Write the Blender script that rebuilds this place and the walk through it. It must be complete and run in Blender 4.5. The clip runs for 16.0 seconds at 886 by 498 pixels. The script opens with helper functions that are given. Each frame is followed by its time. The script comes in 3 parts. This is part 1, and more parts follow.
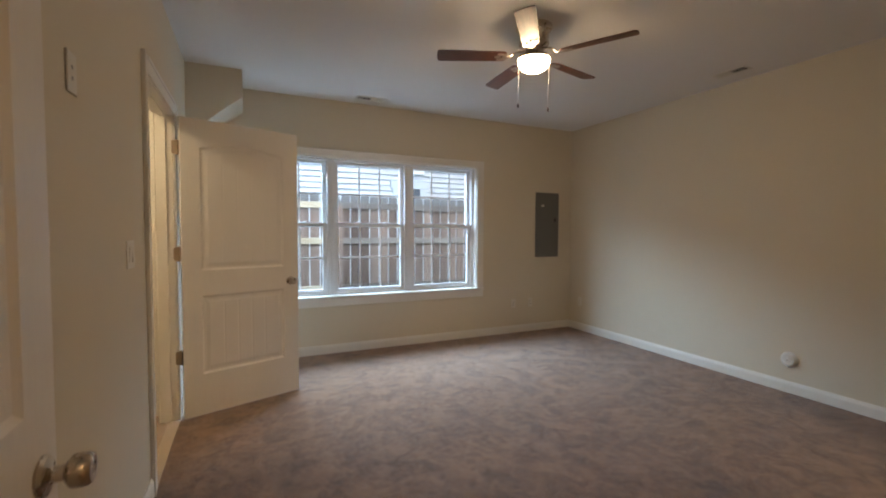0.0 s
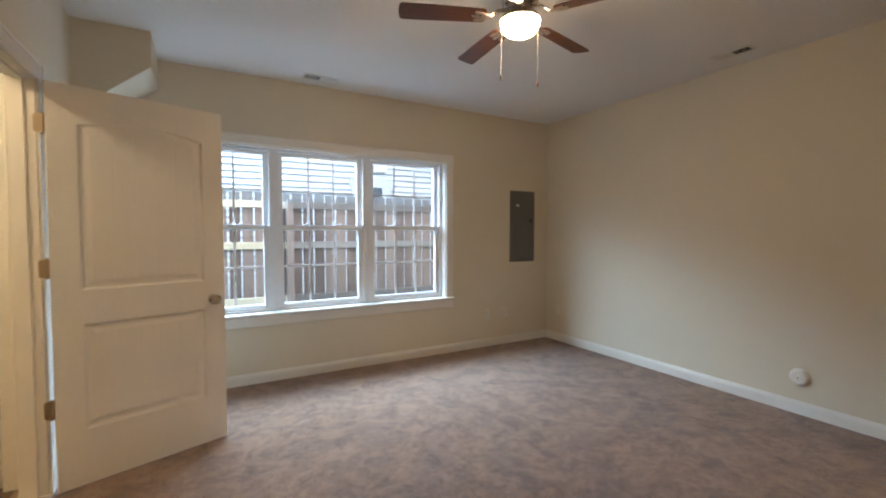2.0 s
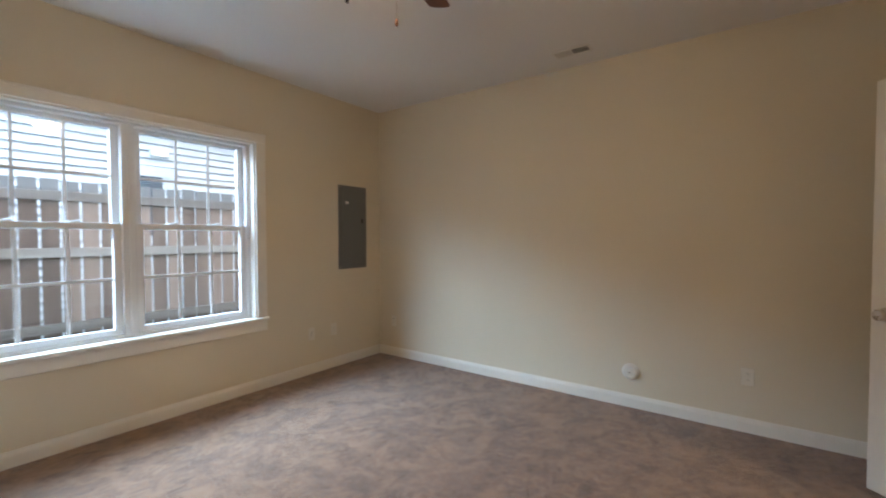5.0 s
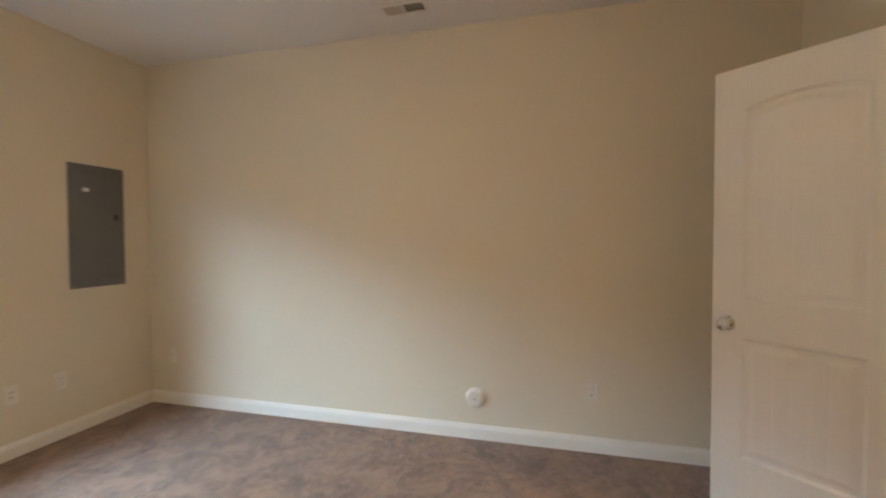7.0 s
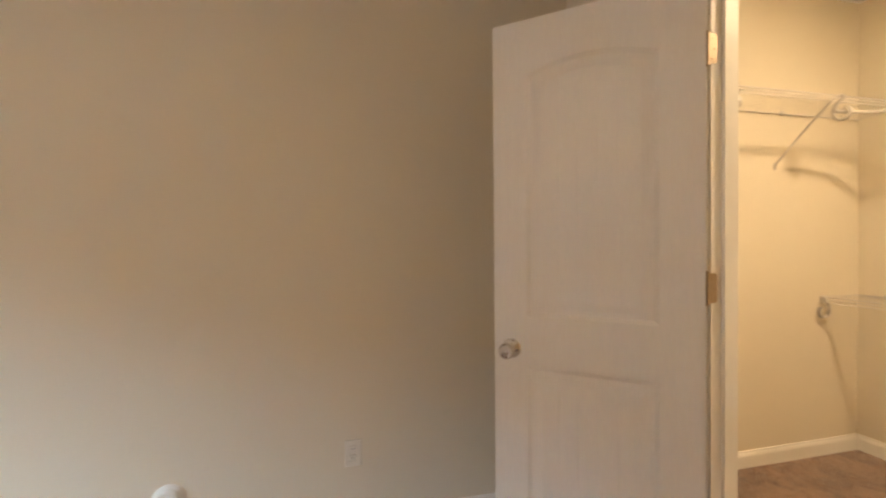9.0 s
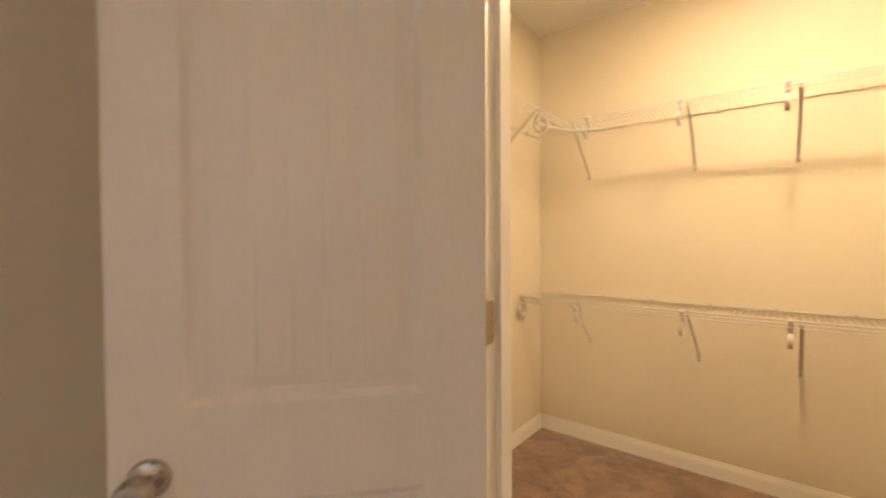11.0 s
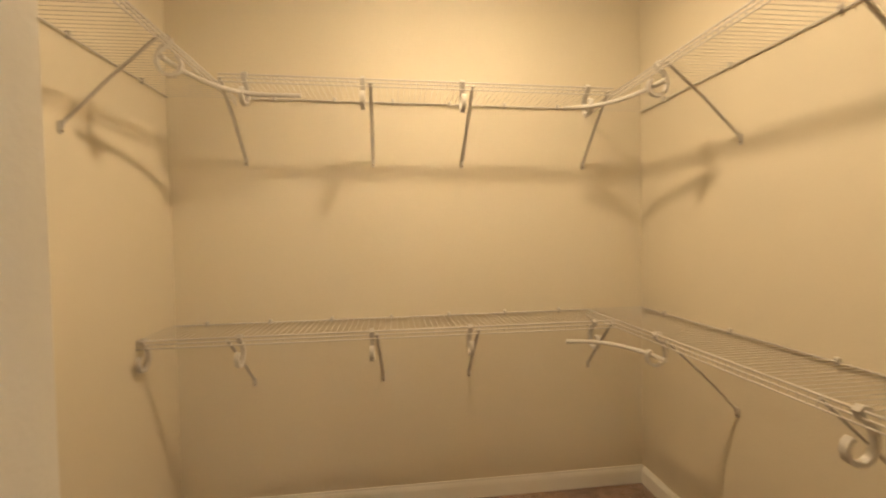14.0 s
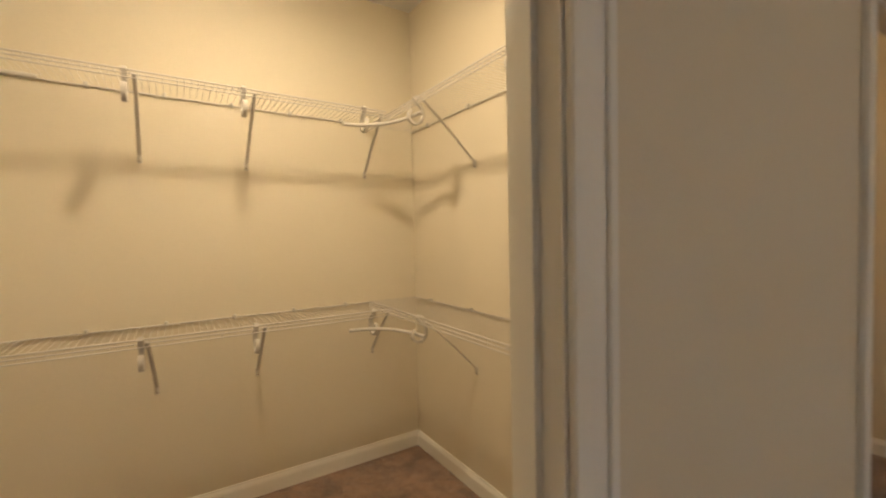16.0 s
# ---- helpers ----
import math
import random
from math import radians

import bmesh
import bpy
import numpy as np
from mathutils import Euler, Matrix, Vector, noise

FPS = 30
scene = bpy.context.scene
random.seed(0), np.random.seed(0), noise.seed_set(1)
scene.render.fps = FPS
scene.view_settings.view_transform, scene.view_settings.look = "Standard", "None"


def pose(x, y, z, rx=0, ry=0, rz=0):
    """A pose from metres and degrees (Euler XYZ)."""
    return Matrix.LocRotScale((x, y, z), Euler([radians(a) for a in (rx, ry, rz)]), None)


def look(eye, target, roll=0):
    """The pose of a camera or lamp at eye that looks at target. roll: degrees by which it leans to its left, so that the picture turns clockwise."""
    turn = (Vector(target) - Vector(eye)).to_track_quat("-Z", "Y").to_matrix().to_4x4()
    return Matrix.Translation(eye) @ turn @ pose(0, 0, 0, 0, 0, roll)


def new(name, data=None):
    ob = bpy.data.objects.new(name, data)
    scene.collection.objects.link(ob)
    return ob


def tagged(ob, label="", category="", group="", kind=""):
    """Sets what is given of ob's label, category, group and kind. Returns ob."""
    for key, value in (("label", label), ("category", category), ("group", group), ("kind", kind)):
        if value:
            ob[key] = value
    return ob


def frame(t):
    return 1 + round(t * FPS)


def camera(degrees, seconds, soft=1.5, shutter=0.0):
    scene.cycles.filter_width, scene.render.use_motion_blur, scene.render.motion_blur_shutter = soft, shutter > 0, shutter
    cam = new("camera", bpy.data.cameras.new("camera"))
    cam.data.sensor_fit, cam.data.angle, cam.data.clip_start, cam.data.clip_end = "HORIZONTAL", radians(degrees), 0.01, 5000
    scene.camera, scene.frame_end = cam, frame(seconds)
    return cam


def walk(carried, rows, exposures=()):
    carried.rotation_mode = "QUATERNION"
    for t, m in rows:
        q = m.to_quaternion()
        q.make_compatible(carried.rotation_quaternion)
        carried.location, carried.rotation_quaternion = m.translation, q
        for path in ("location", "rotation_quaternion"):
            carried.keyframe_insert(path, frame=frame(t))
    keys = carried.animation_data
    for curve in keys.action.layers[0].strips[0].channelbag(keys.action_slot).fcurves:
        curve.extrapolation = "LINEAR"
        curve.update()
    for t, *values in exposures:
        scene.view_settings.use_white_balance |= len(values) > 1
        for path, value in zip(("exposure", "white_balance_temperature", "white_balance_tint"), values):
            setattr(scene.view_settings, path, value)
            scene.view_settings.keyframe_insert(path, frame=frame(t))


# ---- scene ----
cam = camera(92.5, 16.0, 2.0, 0.5)
PATH = [
    (0, (0.021, 0.085, 1.299), (0.857, 1.9, 1.213), 0.3),
    (0.5, (0.031, 0.244, 1.313), (0.867, 2.059, 1.228), 0.3),
    (1, (0.106, 0.397, 1.301), (0.959, 2.204, 1.216), 0.0),
    (1.5, (0.202, 0.518, 1.31), (1.104, 2.302, 1.228), -0.0),
    (2, (0.269, 0.635, 1.315), (1.254, 2.373, 1.235), -0.0),
    (2.5, (0.343, 0.761, 1.332), (1.403, 2.455, 1.253), -0.0),
    (3, (0.375, 0.844, 1.333), (1.534, 2.472, 1.256), -0.1),
    (5.5, (0.761, 1.379, 1.274), (2.477, 2.404, 1.218), -0.1),
    (6, (0.951, 1.443, 1.284), (2.749, 2.319, 1.224), -0.2),
    (6.5, (1.129, 1.471, 1.298), (2.996, 2.186, 1.24), -0.3),
    (7, (1.332, 1.514, 1.295), (3.268, 2.014, 1.242), -0.2),
    (7.5, (1.496, 1.523, 1.29), (3.48, 1.768, 1.248), -0.5),
    (8, (1.723, 1.478, 1.276), (3.723, 1.51, 1.245), -0.4),
    (10.5, (2.568, 1.071, 1.286), (4.069, -0.25, 1.244), -0.5),
    (11, (2.69, 0.974, 1.301), (3.953, -0.577, 1.261), -0.4),
    (11.5, (2.758, 0.862, 1.318), (3.769, -0.863, 1.261), -0.9),
    (12, (2.799, 0.712, 1.304), (3.592, -1.123, 1.261), -1.0),
    (12.5, (2.836, 0.599, 1.308), (3.419, -1.314, 1.269), -1.0),
    (13, (2.91, 0.501, 1.311), (3.226, -1.473, 1.269), -1.0),
    (13.5, (2.96, 0.416, 1.341), (3.016, -1.582, 1.275), -1.2),
    (14, (3.002, 0.373, 1.33), (2.77, -1.612, 1.272), -1.1),
    (14.5, (2.982, 0.393, 1.332), (2.507, -1.548, 1.275), -1.2),
    (15, (2.975, 0.462, 1.328), (2.29, -1.416, 1.274), -1.3),
    (15.5, (2.977, 0.555, 1.327), (2.117, -1.25, 1.271), -1.4),
    (16, (2.973, 0.614, 1.329), (1.905, -1.075, 1.259), -1.2),
]
walk(cam, [(t, look(eye, target, roll)) for t, eye, target, roll in PATH], [
    (0.0, 1.07, 6450, 11), (1.0, 1.31, 6400, 10.5), (3.0, 1.36, 6350, 10.5), (5.5, 1.46, 6480, 10), (7.0, 1.84, 6700, 11), (8.0, 2.0, 6700, 12),
    (10.5, 2.0, 6950, 17), (12.5, 1.65, 6900, 14), (14.5, 1.37, 6500, 10), (16.0, 1.37, 6250, 9)])

# light levels
SKY, SUN, FAN, CLOSET, BATH = 0.13, 0.4, 45.0, 7.6, 110.0
DAY = 1900.0

# ---- world and sun: overcast daylight ----
world = bpy.data.worlds.new("overcast_sky")
scene.world = world
world.use_nodes = True
wn = world.node_tree.nodes
sky = wn.new("ShaderNodeTexSky")
sky.sky_type = "NISHITA"
sky.sun_disc = False
sky.sun_elevation = radians(48)
sky.sun_rotation = radians(150)
sky.air_density, sky.dust_density = 1.0, 3.0
wn["Background"].inputs["Strength"].default_value = SKY
world.node_tree.links.new(sky.outputs["Color"], wn["Background"].inputs["Color"])

sun_lamp = bpy.data.lights.new("sun", "SUN")
sun_lamp.energy = SUN
sun_lamp.angle = radians(25)
sun_lamp.color = (1.0, 0.96, 0.9)
sun_ob = new("sun", sun_lamp)
sun_ob.matrix_world = look((0, 5.5, 10), (-1.0, 8.0, 6.0))


# added area lamp above the fence, out of view, standing in for sky light
day_lamp = bpy.data.lights.new("sky_stand_in", "AREA")
day_lamp.shape, day_lamp.size, day_lamp.size_y = "RECTANGLE", 14.0, 2.4
day_lamp.energy = DAY
day_lamp.color = (0.56, 0.78, 1.0)
day_ob = new("sky_stand_in", day_lamp)
day_ob.matrix_world = look((-2.0, 6.55, 3.95), (-1.2, 3.4, 1.75))


# the closet's ceiling light, just under its diffuser
closet_lamp = bpy.data.lights.new("closet_lamp", "AREA")
closet_lamp.shape, closet_lamp.size, closet_lamp.energy, closet_lamp.color = "DISK", 0.15, CLOSET, (1.0, 0.76, 0.47)
closet_ob = new("closet_lamp", closet_lamp)
closet_ob.location = (2.72, -0.78, 2.632)

# ---- materials ----
def nodes_of(name):
    m = bpy.data.materials.new(name)
    m.use_nodes = True
    return m, m.node_tree.nodes, m.node_tree.links, m.node_tree.nodes["Principled BSDF"]


def mat(name, color, rough=0.5, metal=0.0, var=0.06, scale=3.0, fine=0.03, bump=0.0, bscale=300.0, stretch=(1, 1, 1), each=0.0, spec=0.5):
    """A painted, moulded or metal surface: slow and fine tone changes, roughness changes, fine relief."""
    m, n, l, b = nodes_of(name)
    co = n.new("ShaderNodeTexCoord")
    mp = n.new("ShaderNodeMapping")
    mp.inputs["Scale"].default_value = stretch
    l.new(co.outputs["Object"], mp.inputs["Vector"])
    big, small = n.new("ShaderNodeTexNoise"), n.new("ShaderNodeTexNoise")
    big.inputs["Scale"].default_value, big.inputs["Detail"].default_value = scale, 4
    small.inputs["Scale"].default_value, small.inputs["Detail"].default_value = bscale, 3
    for t in (big, small):
        l.new(mp.outputs["Vector"], t.inputs["Vector"])
    add = n.new("ShaderNodeMath")
    add.operation = "MULTIPLY_ADD"
    l.new(small.outputs["Fac"], add.inputs[0])
    add.inputs[1].default_value = fine / max(var, 1e-4)
    l.new(big.outputs["Fac"], add.inputs[2])
    fac = add.outputs[0]
    if each:
        info, more = n.new("ShaderNodeObjectInfo"), n.new("ShaderNodeMath")
        more.operation = "MULTIPLY_ADD"
        l.new(info.outputs["Random"], more.inputs[0])
        more.inputs[1].default_value = each / max(var, 1e-4)
        l.new(fac, more.inputs[2])
        fac = more.outputs[0]
    ramp = n.new("ShaderNodeMapRange")
    mid = 0.5 + 0.5 * fine / max(var, 1e-4) + 0.5 * each / max(var, 1e-4)
    ramp.inputs["From Min"].default_value, ramp.inputs["From Max"].default_value = mid - 0.5, mid + 0.5
    ramp.inputs["To Min"].default_value, ramp.inputs["To Max"].default_value = 1 - 2 * var, 1 + 2 * var
    ramp.clamp = False
    l.new(fac, ramp.inputs["Value"])
    sc = n.new("ShaderNodeVectorMath")
    sc.operation = "SCALE"
    sc.inputs[0].default_value = color
    l.new(ramp.outputs["Result"], sc.inputs["Scale"])
    l.new(sc.outputs["Vector"], b.inputs["Base Color"])
    rr = n.new("ShaderNodeMapRange")
    rr.inputs["To Min"].default_value, rr.inputs["To Max"].default_value = max(0.02, rough - 0.07), min(1, rough + 0.07)
    l.new(big.outputs["Fac"], rr.inputs["Value"])
    l.new(rr.outputs["Result"], b.inputs["Roughness"])
    b.inputs["Metallic"].default_value = metal
    b.inputs["Specular IOR Level"].default_value = spec
    if bump:
        bp = n.new("ShaderNodeBump")
        bp.inputs["Strength"].default_value, bp.inputs["Distance"].default_value = 1.0, bump
        l.new(small.outputs["Fac"], bp.inputs["Height"])
        l.new(bp.outputs["Normal"], b.inputs["Normal"])
    return m


def carpet_mat(name, dark, light):
    """Cut-pile carpet: brushed patches, tufts and fibre relief."""
    m, n, l, b = nodes_of(name)
    co = n.new("ShaderNodeTexCoord")
    vec = co.outputs["Object"]

    def tex(scale, detail, distort, rough=0.55):
        t = n.new("ShaderNodeTexNoise")
        t.inputs["Scale"].default_value, t.inputs["Detail"].default_value = scale, detail
        t.inputs["Distortion"].default_value, t.inputs["Roughness"].default_value = distort, rough
        l.new(vec, t.inputs["Vector"])
        return t.outputs["Fac"]

    def mix(a, c, f):
        x = n.new("ShaderNodeMix")
        x.inputs["Factor"].default_value = f
        l.new(a, x.inputs["A"])
        l.new(c, x.inputs["B"])
        return x.outputs["Result"]

    patches, brush, tuft, fibre = tex(6.0, 4, 0.6), tex(22, 5, 0.6), tex(80, 3, 0.3), tex(420, 2, 0)
    tone = mix(mix(mix(patches, brush, 0.45), tuft, 0.22), fibre, 0.2)
    ramp = n.new("ShaderNodeValToRGB")
    ramp.color_ramp.elements[0].position, ramp.color_ramp.elements[0].color = 0.425, (*dark, 1)
    ramp.color_ramp.elements[1].position, ramp.color_ramp.elements[1].color = 0.57, (*light, 1)
    l.new(tone, ramp.inputs["Fac"])
    l.new(ramp.outputs["Color"], b.inputs["Base Color"])
    b.inputs["Roughness"].default_value = 1.0
    b.inputs["Specular IOR Level"].default_value = 0.1
    b.inputs["Sheen Weight"].default_value = 0.4
    b.inputs["Sheen Roughness"].default_value = 0.6
    hgt = mix(mix(brush, tuft, 0.35), fibre, 0.45)
    bp = n.new("ShaderNodeBump")
    bp.inputs["Strength"].default_value, bp.inputs["Distance"].default_value = 0.9, 0.013
    l.new(hgt, bp.inputs["Height"])
    l.new(bp.outputs["Normal"], b.inputs["Normal"])
    return m


def wood_mat(name, dark, light, axis=2, scale=9.0, rough=0.75, each=0.35, bleached=None):
    """Sawn or finished wood with long grain along one axis, differing from board to board."""
    m, n, l, b = nodes_of(name)
    co, info = n.new("ShaderNodeTexCoord"), n.new("ShaderNodeObjectInfo")
    sh = n.new("ShaderNodeVectorMath")
    sh.operation = "MULTIPLY_ADD"
    l.new(info.outputs["Random"], sh.inputs[0])
    sh.inputs[1].default_value = (17.0, 31.0, 23.0)
    l.new(co.outputs["Object"], sh.inputs[2])
    mp = n.new("ShaderNodeMapping")
    mp.inputs["Scale"].default_value = [0.09 if i == axis else 1.0 for i in range(3)]
    l.new(sh.outputs["Vector"], mp.inputs["Vector"])
    grain, broad = n.new("ShaderNodeTexNoise"), n.new("ShaderNodeTexNoise")
    grain.inputs["Scale"].default_value, grain.inputs["Detail"].default_value, grain.inputs["Distortion"].default_value = scale * 9, 6, 0.6
    broad.inputs["Scale"].default_value, broad.inputs["Detail"].default_value = scale, 3
    l.new(mp.outputs["Vector"], grain.inputs["Vector"])
    l.new(mp.outputs["Vector"], broad.inputs["Vector"])
    mx = n.new("ShaderNodeMix")
    mx.inputs["Factor"].default_value = 0.5
    l.new(grain.outputs["Fac"], mx.inputs["A"])
    l.new(broad.outputs["Fac"], mx.inputs["B"])
    ad = n.new("ShaderNodeMath")
    ad.operation = "MULTIPLY_ADD"
    l.new(info.outputs["Random"], ad.inputs[0])
    ad.inputs[1].default_value = each
    l.new(mx.outputs["Result"], ad.inputs[2])
    ramp = n.new("ShaderNodeValToRGB")
    ramp.color_ramp.elements[0].position, ramp.color_ramp.elements[0].color = 0.35 + each * 0.2, (*dark, 1)
    ramp.color_ramp.elements[1].position, ramp.color_ramp.elements[1].color = 0.65 + each * 0.8, (*light, 1)
    l.new(ad.outputs[0], ramp.inputs["Fac"])
    colour = ramp.outputs["Color"]
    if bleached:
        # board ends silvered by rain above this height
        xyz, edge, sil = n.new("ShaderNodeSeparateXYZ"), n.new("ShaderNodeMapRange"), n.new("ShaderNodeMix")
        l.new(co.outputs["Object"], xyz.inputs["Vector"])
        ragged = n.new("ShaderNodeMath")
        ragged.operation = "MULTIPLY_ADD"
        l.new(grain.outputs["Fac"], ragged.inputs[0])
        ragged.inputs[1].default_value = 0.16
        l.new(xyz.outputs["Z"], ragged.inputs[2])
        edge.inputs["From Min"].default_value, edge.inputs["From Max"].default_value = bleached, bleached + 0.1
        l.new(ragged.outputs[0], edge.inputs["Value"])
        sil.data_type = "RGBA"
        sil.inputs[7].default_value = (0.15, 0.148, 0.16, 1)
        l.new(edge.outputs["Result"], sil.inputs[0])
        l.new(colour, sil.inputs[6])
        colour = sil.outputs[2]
    l.new(colour, b.inputs["Base Color"])
    b.inputs["Roughness"].default_value = rough
    bp = n.new("ShaderNodeBump")
    bp.inputs["Strength"].default_value, bp.inputs["Distance"].default_value = 0.5, 0.002
    l.new(grain.outputs["Fac"], bp.inputs["Height"])
    l.new(bp.outputs["Normal"], b.inputs["Normal"])
    return m


def glow_mat(name, color, strength):
    m, n, l, b = nodes_of(name)
    b.inputs["Base Color"].default_value = (0.8, 0.78, 0.72, 1)
    b.inputs["Roughness"].default_value = 0.4
    b.inputs["Emission Color"].default_value = (*color, 1)
    b.inputs["Emission Strength"].default_value = strength
    return m


def pane_mat(name):
    m, n, l, b = nodes_of(name)
    clear, gloss, mix, fr = (n.new("ShaderNode" + k) for k in ("BsdfTransparent", "BsdfGlossy", "MixShader", "Fresnel"))
    clear.inputs["Color"].default_value = (0.95, 0.97, 0.97, 1)
    gloss.inputs["Roughness"].default_value = 0.02
    fr.inputs["IOR"].default_value = 1.5
    l.new(fr.outputs["Fac"], mix.inputs["Fac"])
    l.new(clear.outputs["BSDF"], mix.inputs[1])
    l.new(gloss.outputs["BSDF"], mix.inputs[2])
    l.new(mix.outputs["Shader"], n["Material Output"].inputs["Surface"])
    return m


WALL = mat("cream_wall_paint", (0.665, 0.605, 0.485), 0.75, var=0.02, scale=1.3, fine=0.012, bump=0.0005, bscale=140, spec=0.3)
CEIL = mat("white_ceiling_paint", (0.8, 0.8, 0.79), 0.85, var=0.02, scale=1.1, fine=0.015, bump=0.0015, bscale=110, spec=0.2)
TRIM = mat("white_trim_paint", (0.76, 0.74, 0.69), 0.38, var=0.02, scale=5, fine=0.01, bump=0.0003, bscale=180)
DOOR = mat("white_door_paint", (0.74, 0.71, 0.66), 0.42, var=0.025, scale=4, fine=0.02, bump=0.0004, bscale=160, stretch=(1, 1, 0.12))
VINYL = mat("white_vinyl", (0.75, 0.77, 0.8), 0.35, var=0.02, scale=6, fine=0.01)
BRACE = mat("white_enamel_bracket", (0.54, 0.515, 0.48), 0.4, var=0.04, scale=12, fine=0.02)
SHELF_ROD = mat("white_vinyl_shelf_rod", (0.56, 0.53, 0.5), 0.35, var=0.04, scale=12, fine=0.02)
WIRE = mat("white_vinyl_coated_wire", (0.51, 0.485, 0.45), 0.35, var=0.04, scale=12, fine=0.02)
PLASTIC = mat("white_plastic", (0.75, 0.74, 0.7), 0.35, var=0.03, scale=20, fine=0.01)
PLATE = mat("ivory_plastic_plate", (0.7, 0.665, 0.585), 0.35, var=0.03, scale=20, fine=0.01)
DARK = mat("dark_slot", (0.03, 0.03, 0.03), 0.7, var=0.05)
NICKEL = mat("satin_nickel", (0.52, 0.47, 0.41), 0.28, 1.0, var=0.06, scale=30, fine=0.03)
BRASSY = mat("aged_hinge_nickel", (0.42, 0.34, 0.25), 0.42, 1.0, var=0.08, scale=40, fine=0.04)
PANEL = mat("grey_enamel_steel", (0.13, 0.135, 0.135), 0.45, 0.0, var=0.04, scale=6, fine=0.03, bump=0.0003, bscale=500)
CARPET = carpet_mat("brown_cut_pile_carpet", (0.095, 0.039, 0.018), (0.295, 0.157, 0.085))
BLADE = wood_mat("dark_walnut_blade", (0.035, 0.012, 0.008), (0.16, 0.06, 0.035), 0, 14, 0.35, 0.1)
PLANKF = wood_mat("brown_plank_floor", (0.13, 0.085, 0.055), (0.36, 0.26, 0.18), 1, 8, 0.4, 0.5)
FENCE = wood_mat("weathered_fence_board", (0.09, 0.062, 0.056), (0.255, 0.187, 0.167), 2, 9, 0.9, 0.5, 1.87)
NEW_RAIL = wood_mat("pale_new_fence_rail", (0.36, 0.29, 0.21), (0.58, 0.5, 0.4), 0, 9, 0.85, 0.3)
RAIL = wood_mat("weathered_fence_rail", (0.115, 0.098, 0.096), (0.25, 0.222, 0.218), 0, 9, 0.9, 0.4)
SIDING = mat("white_lap_siding", (0.5, 0.54, 0.6), 0.5, var=0.02, scale=2, fine=0.015, bump=0.0006, bscale=60, stretch=(0.1, 1, 1), each=0.02)
GROUND = mat("grass_and_soil", (0.09, 0.1, 0.05), 0.95, var=0.25, scale=4, fine=0.15, bump=0.02, bscale=60)
ROOFING = mat("grey_shingle", (0.11, 0.11, 0.12), 0.9, var=0.15, scale=8, fine=0.1, bump=0.004, bscale=80)
DUSK_GLASS = mat("dark_window_glass", (0.05, 0.07, 0.1), 0.08, var=0.1, scale=3)
GLOBE = glow_mat("lit_fan_globe", (1.0, 0.71, 0.42), FAN)
GLOBE_C = glow_mat("lit_closet_diffuser", (1.0, 0.76, 0.47), 52.0)
GLOBE_H = glow_mat("lit_entry_globe", (1.0, 0.62, 0.3), 38.0)
GLOBE_B = glow_mat("lit_hall_globe", (1.0, 0.76, 0.46), BATH)
PANE = pane_mat("window_glass")


# ---- mesh helpers ----
def box(bm, x0, x1, y0, y1, z0, z1, bevel=0.0, segs=1):
    """Adds a box, with rounded edges if bevel is given."""
    vs = [bm.verts.new((x, y, z)) for x in (x0, x1) for y in (y0, y1) for z in (z0, z1)]
    fs = [bm.faces.new([vs[i] for i in q]) for q in ((0, 1, 3, 2), (4, 6, 7, 5), (0, 4, 5, 1), (2, 3, 7, 6), (0, 2, 6, 4), (1, 5, 7, 3))]
    if bevel:
        es = list({e for f in fs for e in f.edges})
        bmesh.ops.bevel(bm, geom=es, offset=bevel, segments=segs, profile=0.5, affect="EDGES")
    return bm


def boxes(*rows, bevel=0.0):
    bm = bmesh.new()
    for r in rows:
        box(bm, *r, bevel=bevel)
    return bm


def tube(bm, pts, r, n=8, squash=1.0, cap=True):
    """Sweeps a round (or flattened) section along a line of points."""
    pts = [Vector(p) for p in pts]
    rings, side = [], None
    for i, p in enumerate(pts):
        d = (pts[min(i + 1, len(pts) - 1)] - pts[max(i - 1, 0)]).normalized()
        if side is None:
            side = d.cross(Vector((0, 0, 1)) if abs(d.z) < 0.9 else Vector((1, 0, 0))).normalized()
        side = (side - d * side.dot(d)).normalized()
        up = d.cross(side)
        rings.append([bm.verts.new(p + side * (math.cos(a) * r) + up * (math.sin(a) * r * squash)) for a in (2 * math.pi * k / n for k in range(n))])
    for a, c in zip(rings, rings[1:]):
        for k in range(n):
            bm.faces.new((a[k], a[(k + 1) % n], c[(k + 1) % n], c[k]))
    if cap:
        bm.faces.new(rings[0][::-1])
        bm.faces.new(rings[-1])
    return bm


def strap(bm, pts, width, thick):
    """A flat strap bent in the u-v plane (pts of u, v), with its width along w. Local axes: u = x, w = y, v = z."""
    rings = []
    for i, (u, v) in enumerate(pts):
        a, c = pts[max(i - 1, 0)], pts[min(i + 1, len(pts) - 1)]
        d = Vector((c[0] - a[0], c[1] - a[1])).normalized()
        nx, nz = -d.y * thick / 2, d.x * thick / 2
        rings.append([bm.verts.new(q) for q in ((u + nx, -width / 2, v + nz), (u + nx, width / 2, v + nz), (u - nx, width / 2, v - nz), (u - nx, -width / 2, v - nz))])
    for a, c in zip(rings, rings[1:]):
        for k in range(4):
            bm.faces.new((a[k], a[(k + 1) % 4], c[(k + 1) % 4], c[k]))
    bm.faces.new(rings[0][::-1])
    bm.faces.new(rings[-1])
    return bm


